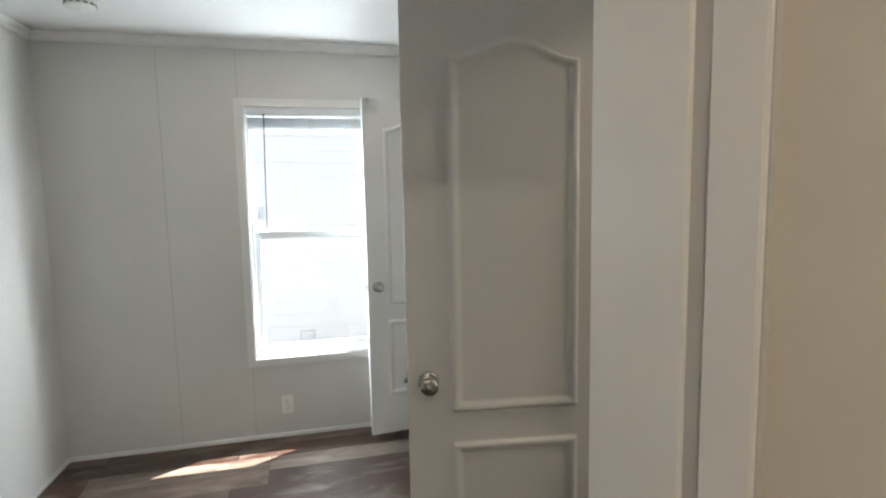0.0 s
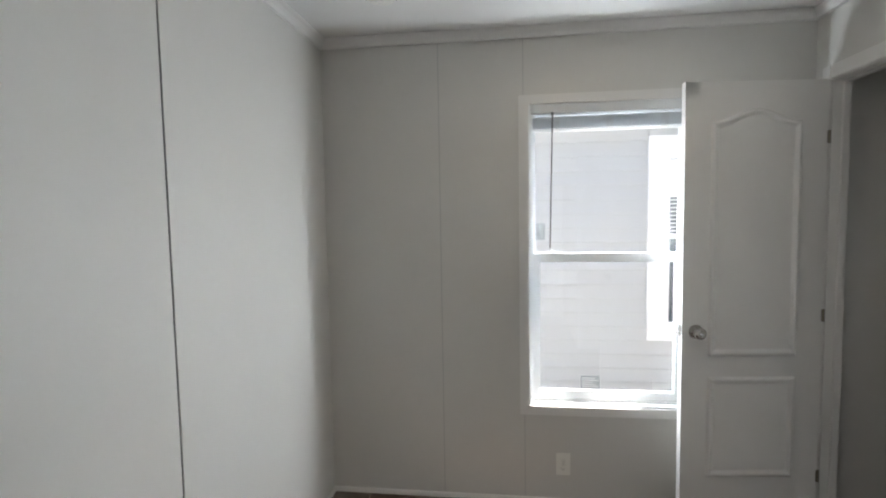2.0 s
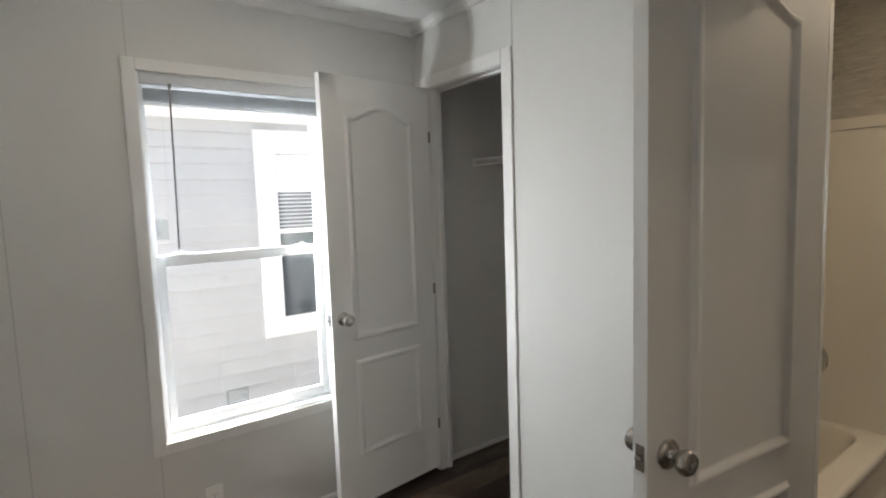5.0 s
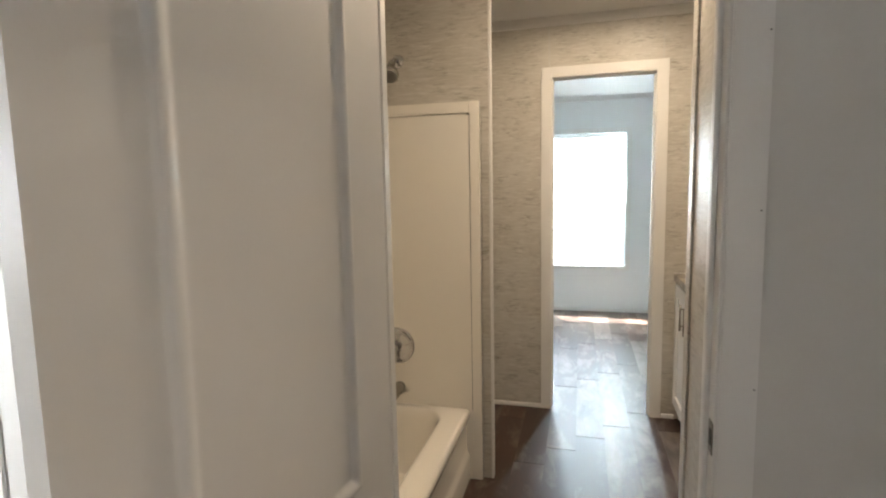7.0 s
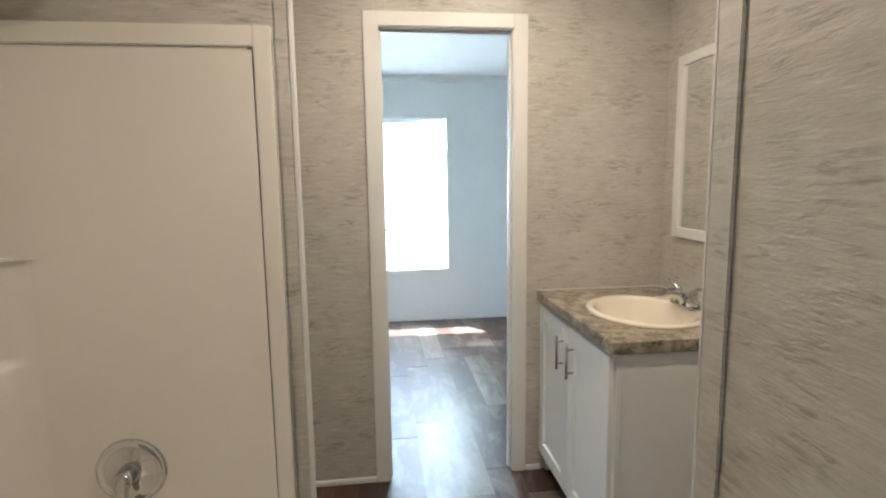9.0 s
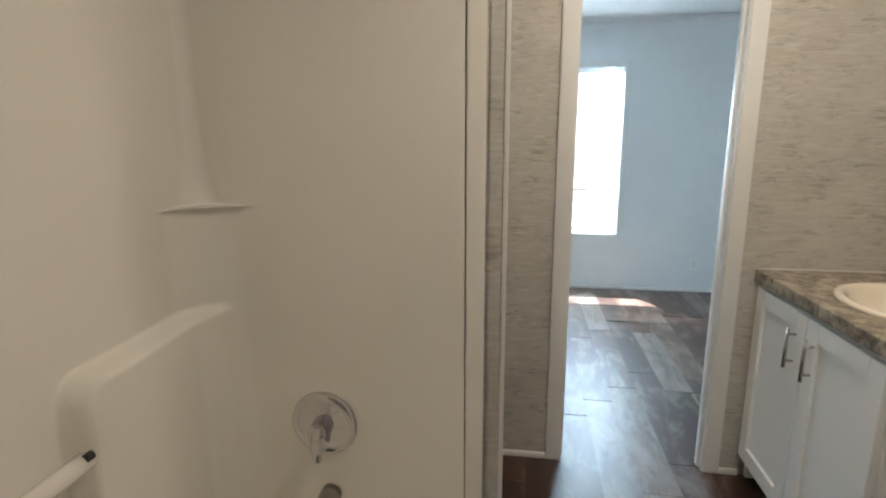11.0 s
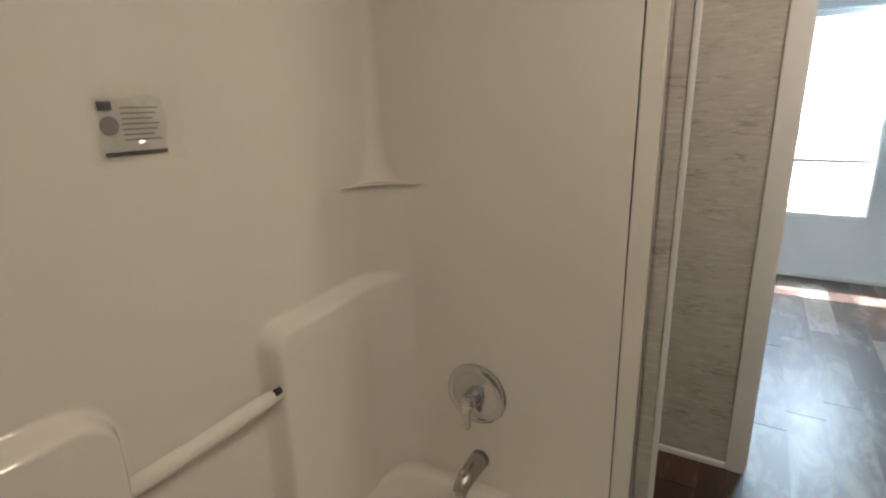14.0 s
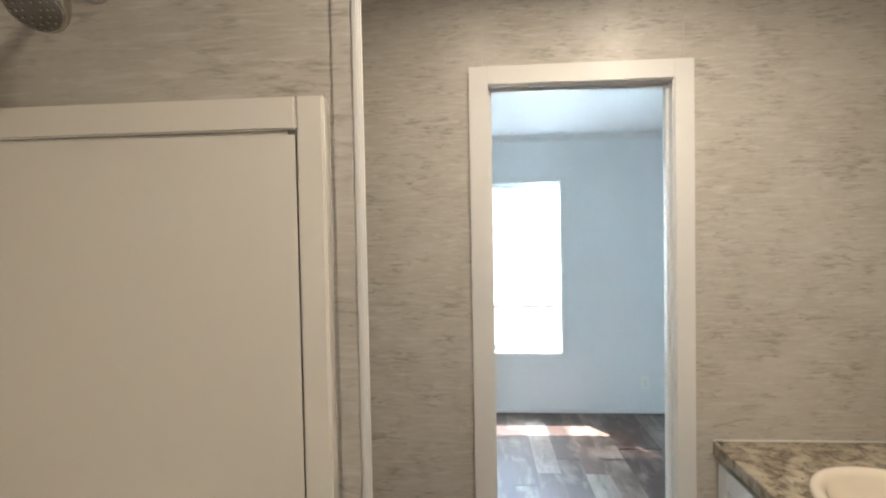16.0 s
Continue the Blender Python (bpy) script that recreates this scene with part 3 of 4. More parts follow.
# ---- windows ----
def window(name, m, width, z0, z1, rail_z, label, depth=0.11):
    """Single-hung window; x runs along the wall from the opening's first edge, y points outdoors, z is up."""
    top = thing(name, label=label, category="window", kind="structure")
    top.matrix_basis = m
    c = 0.045
    for nm, a, b in (("casing", (-c, -0.012, z0 - c), (0.002, -0.0005, z1 + c)), ("casing", (width - 0.002, -0.012, z0 - c), (width + c, -0.0005, z1 + c)),
                     ("casing", (0.0025, -0.012, z1 - 0.002), (width - 0.0025, -0.0005, z1 + c)), ("sill", (0.0025, -0.012, z0 - c), (width - 0.0025, -0.0005, z0 + 0.002))):
        part(nm, boxes((a, b), bevel=0.0025), M_TRIM, top)
    for a, b in (((0, 0, z0), (0.012, 0.028, z1)), ((width - 0.012, 0, z0), (width, 0.028, z1)), ((0.012, 0, z1 - 0.010), (width - 0.012, 0.028, z1)), ((0.012, 0, z0), (width - 0.012, 0.040, z0 + 0.012))):
        part("reveal", boxes((a, b), bevel=0.001), M_VINYL, top)
    f = 0.026
    for a, b in (((0, 0.0285, z0), (f, 0.125, z1)), ((width - f, 0.0285, z0), (width, 0.125, z1)), ((f, 0.0285, z1 - f), (width - f, 0.125, z1)), ((f, 0.0405, z0), (width - f, 0.125, z0 + 0.020))):
        part("frame", boxes((a, b), bevel=0.002), M_VINYL, top)

    def sash(nm, y, za, zb, st, bot, tp):
        s = part(nm, join(boxes(((f, y, za), (f + st, y + 0.026, zb)), bevel=0.003), boxes(((width - f - st, y, za), (width - f, y + 0.026, zb)), bevel=0.003),
                          boxes(((f + st, y, za), (width - f - st, y + 0.026, za + bot)), bevel=0.003), boxes(((f + st, y, zb - tp), (width - f - st, y + 0.026, zb)), bevel=0.003)), M_VINYL, top)
        g = part("pane", boxes(((f + st - 0.004, y + 0.011, za + bot - 0.004), (width - f - st + 0.004, y + 0.015, zb - tp + 0.004))), M_GLASS, s, "clear window glass")
        g.visible_shadow = False
        return s

    sash("lower_sash", 0.046, z0 + 0.020, rail_z + 0.022, 0.033, 0.047, 0.046)
    sash("upper_sash", 0.078, rail_z - 0.012, z1 - f, 0.012, 0.030, 0.020)
    for x in (0.16 * width, 0.84 * width):
        part("sash_lock", join(boxes(((x - 0.03, 0.048, rail_z + 0.0225), (x + 0.03, 0.070, rail_z + 0.028)), bevel=0.002),
                               boxes(((x - 0.008, 0.040, rail_z + 0.0285), (x + 0.008, 0.064, rail_z + 0.036)), bevel=0.002)), M_VINYL, top)
    for a, b in (((-0.06, 0.1105, z0 - 0.06), (0, 0.128, z1 + 0.06)), ((width, 0.1105, z0 - 0.06), (width + 0.06, 0.128, z1 + 0.06)),
                 ((0, 0.1105, z1), (width, 0.128, z1 + 0.06)), ((0, 0.1105, z0 - 0.06), (width, 0.128, z0))):
        part("outer_trim", boxes((a, b), bevel=0.002), M_OUTTRIM, top)
    return top


window("window_1", pose(-1.288, 0, 0), 0.768, 0.504, 2.0, 1.250, "white single-hung window, its blind raised")
window("window_2", pose(BED2_E, -1.70, 0, 0, 0, -90), 1.015, 0.514, 1.98, 1.247, "white single-hung window, its blind half lowered")


def mini_blind(name, m, width, z_top, z_low, stack, label, wand_x, tilt):
    """A slatted blind: head rail, hanging slats down to z_low or a raised stack, bottom rail, wand and cords."""
    top = thing(name, label=label, category="blind")
    top.matrix_basis = m
    part("head_rail", boxes(((0.004, -0.006, z_top - 0.040), (width - 0.004, 0.022, z_top - 0.002)), bevel=0.002), M_SLAT, top)
    if stack:
        n, z = 15, z_top - 0.056
        slat = None
        for i in range(n):
            if slat is None:
                slat = part("slat", sheet(steps(0.012, width - 0.012, 2), steps(-0.012, 0.012, 4), lambda x, y: (x, y + 0.008, 0.0022 * (1 - (y / 0.012) ** 2))), M_SLAT, top, smooth=True)
                slat.location.z = z
            else:
                s = new("slat", slat.data)
                s.parent = top
                s.location.z = z - i * 0.0037
        part("bottom_rail", boxes(((0.010, -0.005, z - n * 0.0037 - 0.010), (width - 0.010, 0.021, z - n * 0.0037)), bevel=0.003), M_SLAT, top)
        for x in (0.16, 0.5, 0.84):
            part("cord_clip", boxes(((x * width - 0.018, -0.0075, z - n * 0.0037 - 0.012), (x * width + 0.018, -0.0055, z + 0.004)), bevel=0.0006), M_FILM, top)
    else:
        pitch = 0.0205
        n = int((z_top - 0.05 - z_low) / pitch)
        slat = None
        for i in range(n):
            if slat is None:
                slat = part("slat", sheet(steps(0.012, width - 0.012, 2), steps(-0.0125, 0.0125, 4), lambda x, y: (x, y, 0.002 * (1 - (y / 0.0125) ** 2))), M_SLAT, top, smooth=True)
                slat.matrix_basis = pose(0, 0.008, z_top - 0.055, tilt)
            else:
                s = new("slat", slat.data)
                s.parent = top
                s.matrix_basis = pose(0, 0.008, z_top - 0.055 - i * pitch, tilt)
        part("bottom_rail", boxes(((0.010, -0.005, z_low - 0.024), (width - 0.010, 0.021, z_low)), bevel=0.003), M_PLAST, top)
        for x in (0.16, 0.84):
            part("ladder_cord", tube([(x * width, -0.006, z_low), (x * width, -0.006, z_top - 0.04)], 0.0012, 6), M_WIRE, top)
    part("wand", join(tube([(wand_x, -0.012, z_top - 0.045), (wand_x - 0.012, -0.016, z_top - 0.69)], 0.0036, 8),
                      boxes(((wand_x - 0.006, -0.014, z_top - 0.050), (wand_x + 0.006, -0.0090, z_top - 0.036)))), M_SLOT if stack else M_WIRE, top, "thin tilt wand")
    return top


mini_blind("window_blind", pose(-1.276, 0, 0), 0.744, 1.992, 0, True, "white slatted blind drawn up to the top", 0.105, 0)
mini_blind("window_blind", pose(BED2_E, -1.712, 0, 0, 0, -90), 0.99, 1.968, 0.93, False, "white slatted blind lowered past the middle", 0.10, 38)
lab = thing("window_label", (-1.031, 0.0565, 0.575), "clear paper label stuck on the lower pane", "label")
part("film", boxes(((0, 0, 0), (0.102, 0.0008, 0.076))), M_FROST, lab)
for k in range(5):
    part("print_bar", boxes(((0.012, -0.0006, 0.013 + 0.011 * k), (0.088 - 0.013 * (k % 3), -0.0002, 0.0165 + 0.011 * k))), M_LABEL, lab)
for a, b in (((0, -0.0006, 0), (0.102, -0.0002, 0.002)), ((0, -0.0006, 0.074), (0.102, -0.0002, 0.076)), ((0, -0.0006, 0.002), (0.002, -0.0002, 0.074)), ((0.1, -0.0006, 0.002), (0.102, -0.0002, 0.074))):
    part("border", boxes((a, b)), M_LABEL, lab)
lab2 = thing("window_label", (-1.262, 0.0885, 1.335), "small white tag on the upper pane", "label")
part("film", boxes(((0.012, 0, 0), (0.062, 0.0008, 0.085))), M_FROST, lab2)
part("print_bar", boxes(((0.022, -0.0006, 0.020), (0.034, -0.0002, 0.024))), M_INK, lab2)
part("print_bar", boxes(((0.022, -0.0006, 0.030), (0.026, -0.0002, 0.044))), M_INK, lab2)


def aim(at, way):
    """A pose at a place whose z axis points along way."""
    return Matrix.Translation(at) @ Vector(way).to_track_quat("Z", "Y").to_matrix().to_4x4()


# ---- ceiling fixtures ----
def downlight(x, y, label):
    top = thing("ceiling_light", (x, y, ZC), label, "light")
    part("trim_ring", lathe([(0.060, -0.001), (0.092, -0.001), (0.090, -0.006), (0.078, -0.011), (0.062, -0.009), (0.060, -0.004)], 40), M_PLAST, top, smooth=True)
    part("lens", lathe([(0.0595, -0.0015), (0.058, -0.006)], 36), M_GLOW, top, "glowing warm white lens")
    return top


downlight(-1.05, -0.80, "round white recessed ceiling light, switched on")
downlight(1.66, -2.07, "round white recessed bathroom light, switched on")
downlight(1.60, -2.60, "round white recessed light over the vanity")
downlight(0.84, -2.30, "round white recessed light beside the tub")
# unseen hallway fixture, added at the place of its lamp
downlight(-1.05, -3.75, "round white recessed hallway light, unseen and added")

sd = thing("smoke_detector", (-1.87, -0.54, ZC), "round white smoke detector with a dangling tag", "smoke detector")
part("base", lathe([(0.070, -0.001), (0.072, -0.006), (0.070, -0.012), (0.060, -0.014)], 40), M_PLAST, sd, smooth=True)
part("body", lathe([(0.058, -0.0145), (0.062, -0.020), (0.061, -0.034), (0.052, -0.043), (0.024, -0.046)], 40), M_PLAST, sd, smooth=True)
for k in range(14):
    a = k * math.tau / 14
    part("vent_slot", boxes(((0.0610, -0.009, -0.033), (0.0630, 0.009, -0.024))), M_SLOT, sd).matrix_basis = pose(0, 0, 0, 0, 0, math.degrees(a))
part("test_button", lathe([(0.012, -0.0462), (0.012, -0.049), (0.010, -0.050)], 20), M_PLAST, sd, smooth=True)
part("pull_tag", boxes(((0.050, -0.008, -0.030), (0.098, 0.006, -0.029))), M_PLAST, sd, "small white pull tab")


# ---- wall plates ----
def outlet(m, label, group="", gfci=False):
    """A duplex socket; the plate lies in x and z and looks to -y."""
    top = thing("wall_outlet", label=label, category="outlet", group=group)
    top.matrix_basis = m
    part("plate", boxes(((-0.035, -0.0055, -0.0575), (0.035, -0.0005, 0.0575)), bevel=0.0018), M_PLAST, top)
    for s in (-1, 1):
        r = part("socket", boxes(((-0.0165, -0.0075, s * 0.0195 - 0.0135), (0.0165, -0.0056, s * 0.0195 + 0.0135)), bevel=0.0012), M_PLAST, top)
        part("slot", boxes(((-0.0080, -0.0080, s * 0.0195 - 0.004), (-0.0060, -0.0076, s * 0.0195 + 0.006))), M_SLOT, r)
        part("slot", boxes(((0.0060, -0.0080, s * 0.0195 - 0.004), (0.0080, -0.0076, s * 0.0195 + 0.005))), M_SLOT, r)
        part("ground_hole", lathe([(0.0024, 0), (0.0024, 0.0004)], 10, pose(0, -0.0076, s * 0.0195 - 0.008, 90)), M_SLOT, r)
    if gfci:
        part("test_button", boxes(((-0.010, -0.0085, -0.0035), (-0.001, -0.0076, 0.0035)), bevel=0.0004), M_BLACK, top, "black test button")
        part("reset_button", boxes(((0.001, -0.0085, -0.0035), (0.010, -0.0076, 0.0035)), bevel=0.0004), M_SLOT, top, "grey reset button")
    else:
        part("screw", lathe([(0.003, 0), (0.003, 0.0006)], 10, pose(0, -0.0055, 0, 90)), M_NICKEL, top)
    return top


outlet(pose(-1.120, 0, 0.206), "white duplex wall socket below the window", "duplex sockets")
outlet(pose(BED2_E, -3.40, 0.26, 0, 0, -90), "white duplex wall socket on the cool wall", "duplex sockets")
outlet(pose(1.801, -3.36, 1.085, 0, 90, 180), "white safety socket mounted sideways under the mirror", gfci=True)
sw = thing("light_switch", label="white toggle light switch on grey wallpaper", category="switch")
sw.matrix_basis = pose(1.566, -3.36, 1.135, 0, 0, 180)
part("plate", boxes(((-0.035, -0.0055, -0.0575), (0.035, -0.0005, 0.0575)), bevel=0.0018), M_PLAST, sw)
part("toggle", boxes(((-0.005, -0.016, -0.003), (0.005, -0.0056, 0.012)), bevel=0.0015), M_PLAST, sw)
part("screw", lathe([(0.0028, 0), (0.0028, 0.0006)], 10, pose(0, -0.0055, 0.030, 90)), M_NICKEL, sw)
part("screw", lathe([(0.0028, 0), (0.0028, 0.0006)], 10, pose(0, -0.0055, -0.030, 90)), M_NICKEL, sw)

# ---- closet ----
ws = thing("wire_shelf", (0.33, -0.08, 1.68), "white coated wire closet shelf on a clip", "shelf")
for x, z in ((0, 0.0), (0, -0.032), (0.18, 0.0), (0.355, 0.0)):
    part("rail", tube([(x, -0.002, z), (x, -0.815, z)], 0.0032, 8), M_WIRE, ws)
for k in range(28):
    y = -0.02 - 0.028 * k
    part("cross_wire", tube([(0.0, y, -0.032), (0.0, y, 0.0055), (0.355, y, 0.0055)], 0.0017, 6), M_WIRE, ws)
part("end_bracket", boxes(((-0.012, -0.010, -0.040), (0.010, -0.0005, 0.010)), bevel=0.002), M_PLAST, ws)

# ---- tub and surround ----
TX0, TX1, TB = 0.080, 1.332, -1.075
RIM = 0.346
tub = thing("bathtub", (0, 0, 0), "cream moulded fibreglass bathtub with a full wall surround", "bathtub")


def basin(x, y):
    x0, x1, y0, y1, r = 0.165, 1.288, -1.618, -1.128, 0.11
    qx = max(x0 + r - x, x - (x1 - r), 0.0)
    qy = max(y0 + r - y, y - (y1 - r), 0.0)
    edge = min(x - x0, x1 - x, y - y0, y1 - y) if qx == 0 or qy == 0 else r - math.hypot(qx, qy)
    if qx > 0 and qy > 0:
        edge = r - math.hypot(qx, qy)
    slope = 0.10 + 0.20 * step((0.55 - x) / 0.4)
    d = step((edge + 0.012) / slope) if edge > -0.012 else 0.0
    return (x, y, RIM - 0.285 * d + 0.012 * step((x1 - 0.2 - x) / 0.9) * d)


part("basin", sheet(steps(TX0, TX1 + 0.010, 130), steps(-1.716, TB - 0.001, 76), basin), M_ACRYL, tub, smooth=True)
prof = [(-1.7155, RIM), (-1.724, RIM - 0.0008), (-1.731, RIM - 0.005), (-1.735, RIM - 0.013), (-1.7355, RIM - 0.024), (-1.732, 0.305), (-1.724, 0.288), (-1.720, 0.268), (-1.7195, 0.22),
        (-1.7200, 0.165), (-1.724, 0.140), (-1.731, 0.126), (-1.734, 0.108), (-1.734, 0.004)]
part("apron", sheet(steps(TX0, TX1 + 0.010, 2), list(range(len(prof))), lambda x, k: (x, prof[k][0], prof[k][1])), M_ACRYL, tub, smooth=True)


def corner_r(z):
    return 0.030 + 0.088 * step((1.212 - z) / 0.008) + (0.055 * math.exp(-(z - 1.206) / 0.055) if z > 1.206 else 0.0)


def rounded_in(x, z, x0, x1, z1, r):
    qx = max(x0 + r - x, x - (x1 - r), 0.0)
    qz = max(z - (z1 - r), 0.0)
    if qx > 0 and qz > 0:
        return r - math.hypot(qx, qz)
    return min(x - x0, x1 - x, z1 - z)


def ledge(x, z):
    a = rounded_in(x, z, 0.878, 2.5, 0.948 + 0.012 * step((x - 0.95) / 0.3), 0.055)
    b = rounded_in(x, z, -1.0, 0.572, 0.955, 0.085)
    return 0.052 * step((max(a, b) + 0.006) / 0.027)


def surround(u, z):
    r = corner_r(z)
    if u <= 1.0:
        x = TX0 + (TX1 - r - TX0) * u
        return (x, TB - ledge(x, z), z)
    if u < 2.0:
        a = (u - 1.0) * math.pi / 2
        flat = 0.25 * step((1.212 - z) / 0.007)
        x = TX1 - r + r * (math.sin(a) * (1 - flat) + (u - 1.0) * flat)
        y = TB - r + r * (math.cos(a) * (1 - flat) + (2.0 - u) * flat)
        return (x, y - ledge(x, z) * (1.0 - step(u - 1.0)), z)
    return (TX1, TB - r + (-1.7490 - TB + r) * (u - 2.0), z)


us = steps(0, 0.32, 18)[:-1] + steps(0.32, 0.47, 30)[:-1] + steps(0.47, 0.63, 10)[:-1] + steps(0.63, 0.80, 30)[:-1] + steps(0.80, 1.0, 16)[:-1] + steps(1, 2, 16)[:-1] + steps(2, 3, 16)
zs = steps(RIM - 0.01, 0.84, 10)[:-1] + steps(0.84, 0.99, 40)[:-1] + steps(0.99, 1.19, 8)[:-1] + steps(1.19, 1.22, 24)[:-1] + steps(1.22, 1.30, 14)[:-1] + steps(1.30, 1.7165, 10)
part("wall_surround", sheet(us, zs, surround), M_ACRYL, tub, "glossy cream moulded wall panels with ledges", smooth=True)
part("end_filler", boxes(((1.330, -1.7515, 0.0), (1.342, -1.700, RIM - 0.008))), M_ACRYL, tub)
part("end_panel", boxes(((0.0755, -1.752, 0.0), (TX0, TB, 1.742))), M_ACRYL, tub)
part("flange", boxes(((1.327, -1.796, 0.001), (1.3615, -1.752, 1.768)), bevel=0.003), M_ACRYL, tub, "flat cream edge strip")
part("flange", boxes(((1.327, -1.7515, 1.7170), (1.3615, TB - 0.012, 1.768)), bevel=0.003), M_ACRYL, tub, "flat cream edge strip")
part("flange", boxes(((0.0755, TB - 0.0045, 1.7175), (1.3615, TB + 0.0145, 1.768)), bevel=0.003), M_ACRYL, tub, "flat cream edge strip")
part("flange", boxes(((0.0755, -1.796, 0.001), (0.098, -1.752, 1.768)), bevel=0.003), M_ACRYL, tub, "flat cream edge strip")
part("grab_bar", tube([(0.545, TB - 0.031, 0.784), (0.60, TB - 0.032, 0.785), (0.72, TB - 0.032, 0.787), (0.84, TB - 0.032, 0.791), (0.895, TB - 0.031, 0.792)], 0.0185, 20), M_ACRYL, tub, "smooth cream grab bar", smooth=True)
part("bar_socket", tube([(0.8745, TB - 0.045, 0.806), (0.8885, TB - 0.045, 0.806)], 0.0085, 16), M_BLACK, tub, "dark round bar socket")
part("joint", boxes(((1.3355, -1.752, 0.30), (1.340, TB - 0.012, 1.7168))), M_SLOT, tub, "dark open joint")
part("joint", boxes(((0.10, TB - 0.0032, 1.7150), (1.330, TB + 0.001, 1.7172))), M_TEXT, tub, "dark open joint")
part("joint", boxes(((1.3295, -1.735, 1.7150), (1.3330, TB - 0.020, 1.7168))), M_TEXT, tub, "dark open joint")
part("clip", boxes(((1.3300, -1.7515, 1.711), (1.3345, -1.738, 1.7168))), M_SLOT, tub, "small dark corner gap")

valve = thing("shower_valve", (TX1, -1.382, 0.638), "round chrome shower valve with a lever", "faucet")
WEST = (-1, 0, 0)
part("escutcheon", lathe([(0.087, 0.0), (0.089, 0.004), (0.087, 0.009), (0.081, 0.011), (0.078, 0.0085), (0.060, 0.012), (0.034, 0.016), (0.030, 0.0165)], 48, aim((0, 0, 0), WEST)), M_CHROME, valve, smooth=True)
part("hub", lathe([(0.027, 0.012), (0.026, 0.030), (0.023, 0.052), (0.021, 0.066), (0.014, 0.072)], 32, aim((0, 0, 0), WEST)), M_CHROME, valve, smooth=True)
part("lever", tube([(-0.056, 0, 0.008), (-0.062, 0.002, -0.020), (-0.058, 0.004, -0.050), (-0.050, 0.005, -0.078), (-0.046, 0.005, -0.086)], [0.019, 0.018, 0.013, 0.011, 0.006], 6), M_CHROME, valve)
spout = thing("tub_spout", (TX1, -1.390, 0.430), "brushed chrome tub spout with a diverter knob", "faucet")
part("body", tube([(0, 0, 0), (-0.03, 0, 0), (-0.075, 0, -0.004), (-0.108, 0, -0.012), (-0.126, 0, -0.022)], [0.028, 0.027, 0.025, 0.022, 0.018], 24), M_NICKEL, spout, smooth=True)
part("nozzle", lathe([(0.015, 0.0), (0.016, 0.022), (0.012, 0.024)], 20, aim((-0.112, 0, -0.016), (-0.2, 0, -1))), M_CHROME, spout, smooth=True)
part("diverter", lathe([(0.003, 0), (0.003, 0.014), (0.007, 0.016), (0.007, 0.022), (0.004, 0.024)], 16, aim((-0.100, 0, 0.006), (0, 0, 1))), M_CHROME, spout, smooth=True)
head = thing("shower_fitting", (1.3615, -1.414, 1.972), "chrome shower head with a dark spray face", "shower")
head.matrix_basis = pose(1.3615, -1.414, 1.970) @ Matrix.Scale(1.03, 4)
part("wall_flange", lathe([(0.030, 0.0), (0.030, 0.003), (0.024, 0.009), (0.012, 0.013)], 32, aim((0, 0, 0), WEST)), M_CHROME, head, smooth=True)
part("arm", tube([(-0.004, 0, 0), (-0.035, 0, 0), (-0.060, 0, -0.008), (-0.083, 0, -0.030)], 0.0095, 16), M_CHROME, head, smooth=True)
HW = Vector((-0.60, -0.05, -0.80)).normalized()
part("bell", lathe([(0.011, -0.006), (0.016, 0.004), (0.013, 0.014), (0.014, 0.020), (0.024, 0.034), (0.036, 0.056), (0.040, 0.070), (0.040, 0.080), (0.036, 0.083)], 36, aim((-0.078, 0, -0.024), HW)), M_NICKEL, head, smooth=True)
face = part("spray_face", lathe([(0.035, 0.0832), (0.034, 0.0855), (0.010, 0.0862)], 32, aim((-0.078, 0, -0.024), HW)), M_SLOT, head, "dark rubber spray face", smooth=True)
for ring, count in ((0.012, 6), (0.021, 12), (0.029, 16)):
    for k in range(count):
        a = k * math.tau / count
        part("nozzle", lathe([(0.0018, 0.0856), (0.0014, 0.0882)], 6, aim((-0.078, 0, -0.024), HW) @ pose(ring * math.cos(a), ring * math.sin(a), 0)), M_NICKEL, face)

# crumpled clear bag with a printed sheet on the surround
bag = thing("label_pouch", (0.70, TB - 0.0005, 1.386), "crinkled clear pouch with a grey printed sheet", "label")
rnd = random.Random(4)
wob = {}


def film(x, z):
    k = (round(x, 4), round(z, 4))
    if k not in wob:
        wob[k] = rnd.uniform(0.0015, 0.0095)
    return (x + rnd.uniform(-0.0015, 0.0015), -wob[k] - 0.001, z + rnd.uniform(-0.002, 0.002))


part("print_sheet", sheet(steps(-0.060, 0.052, 10), steps(-0.052, 0.046, 8), lambda x, z: (x + 0.004 * math.sin(70 * z + 1), -0.0006 - 0.0006 * math.sin(40 * x + 30 * z), z + 0.004 * math.sin(55 * x))), M_SHEET, bag, "grey printed sheet")
part("pouch", sheet(steps(-0.074, 0.078, 18), steps(-0.058, 0.062, 14), film), M_FILM, bag, "clear crinkled plastic pouch").visible_shadow = False
for k in range(7):
    part("print_bar", boxes(((-0.022, -0.0022, 0.028 - 0.0085 * k), (0.042 - 0.006 * (k % 3), -0.0019, 0.0305 - 0.0085 * k))), M_TEXT, bag)
part("print_bar", boxes(((-0.056, -0.0022, -0.047), (0.048, -0.0019, -0.040))), M_INK, bag)
part("print_mark", boxes(((-0.056, -0.0022, 0.026), (-0.034, -0.0019, 0.040))), M_INK, bag)
part("print_ring", lathe([(0.014, 0.0), (0.015, 0.0003), (0.010, 0.0003)], 24, pose(-0.042, -0.0019, 0.002, 90)), M_TEXT, bag)

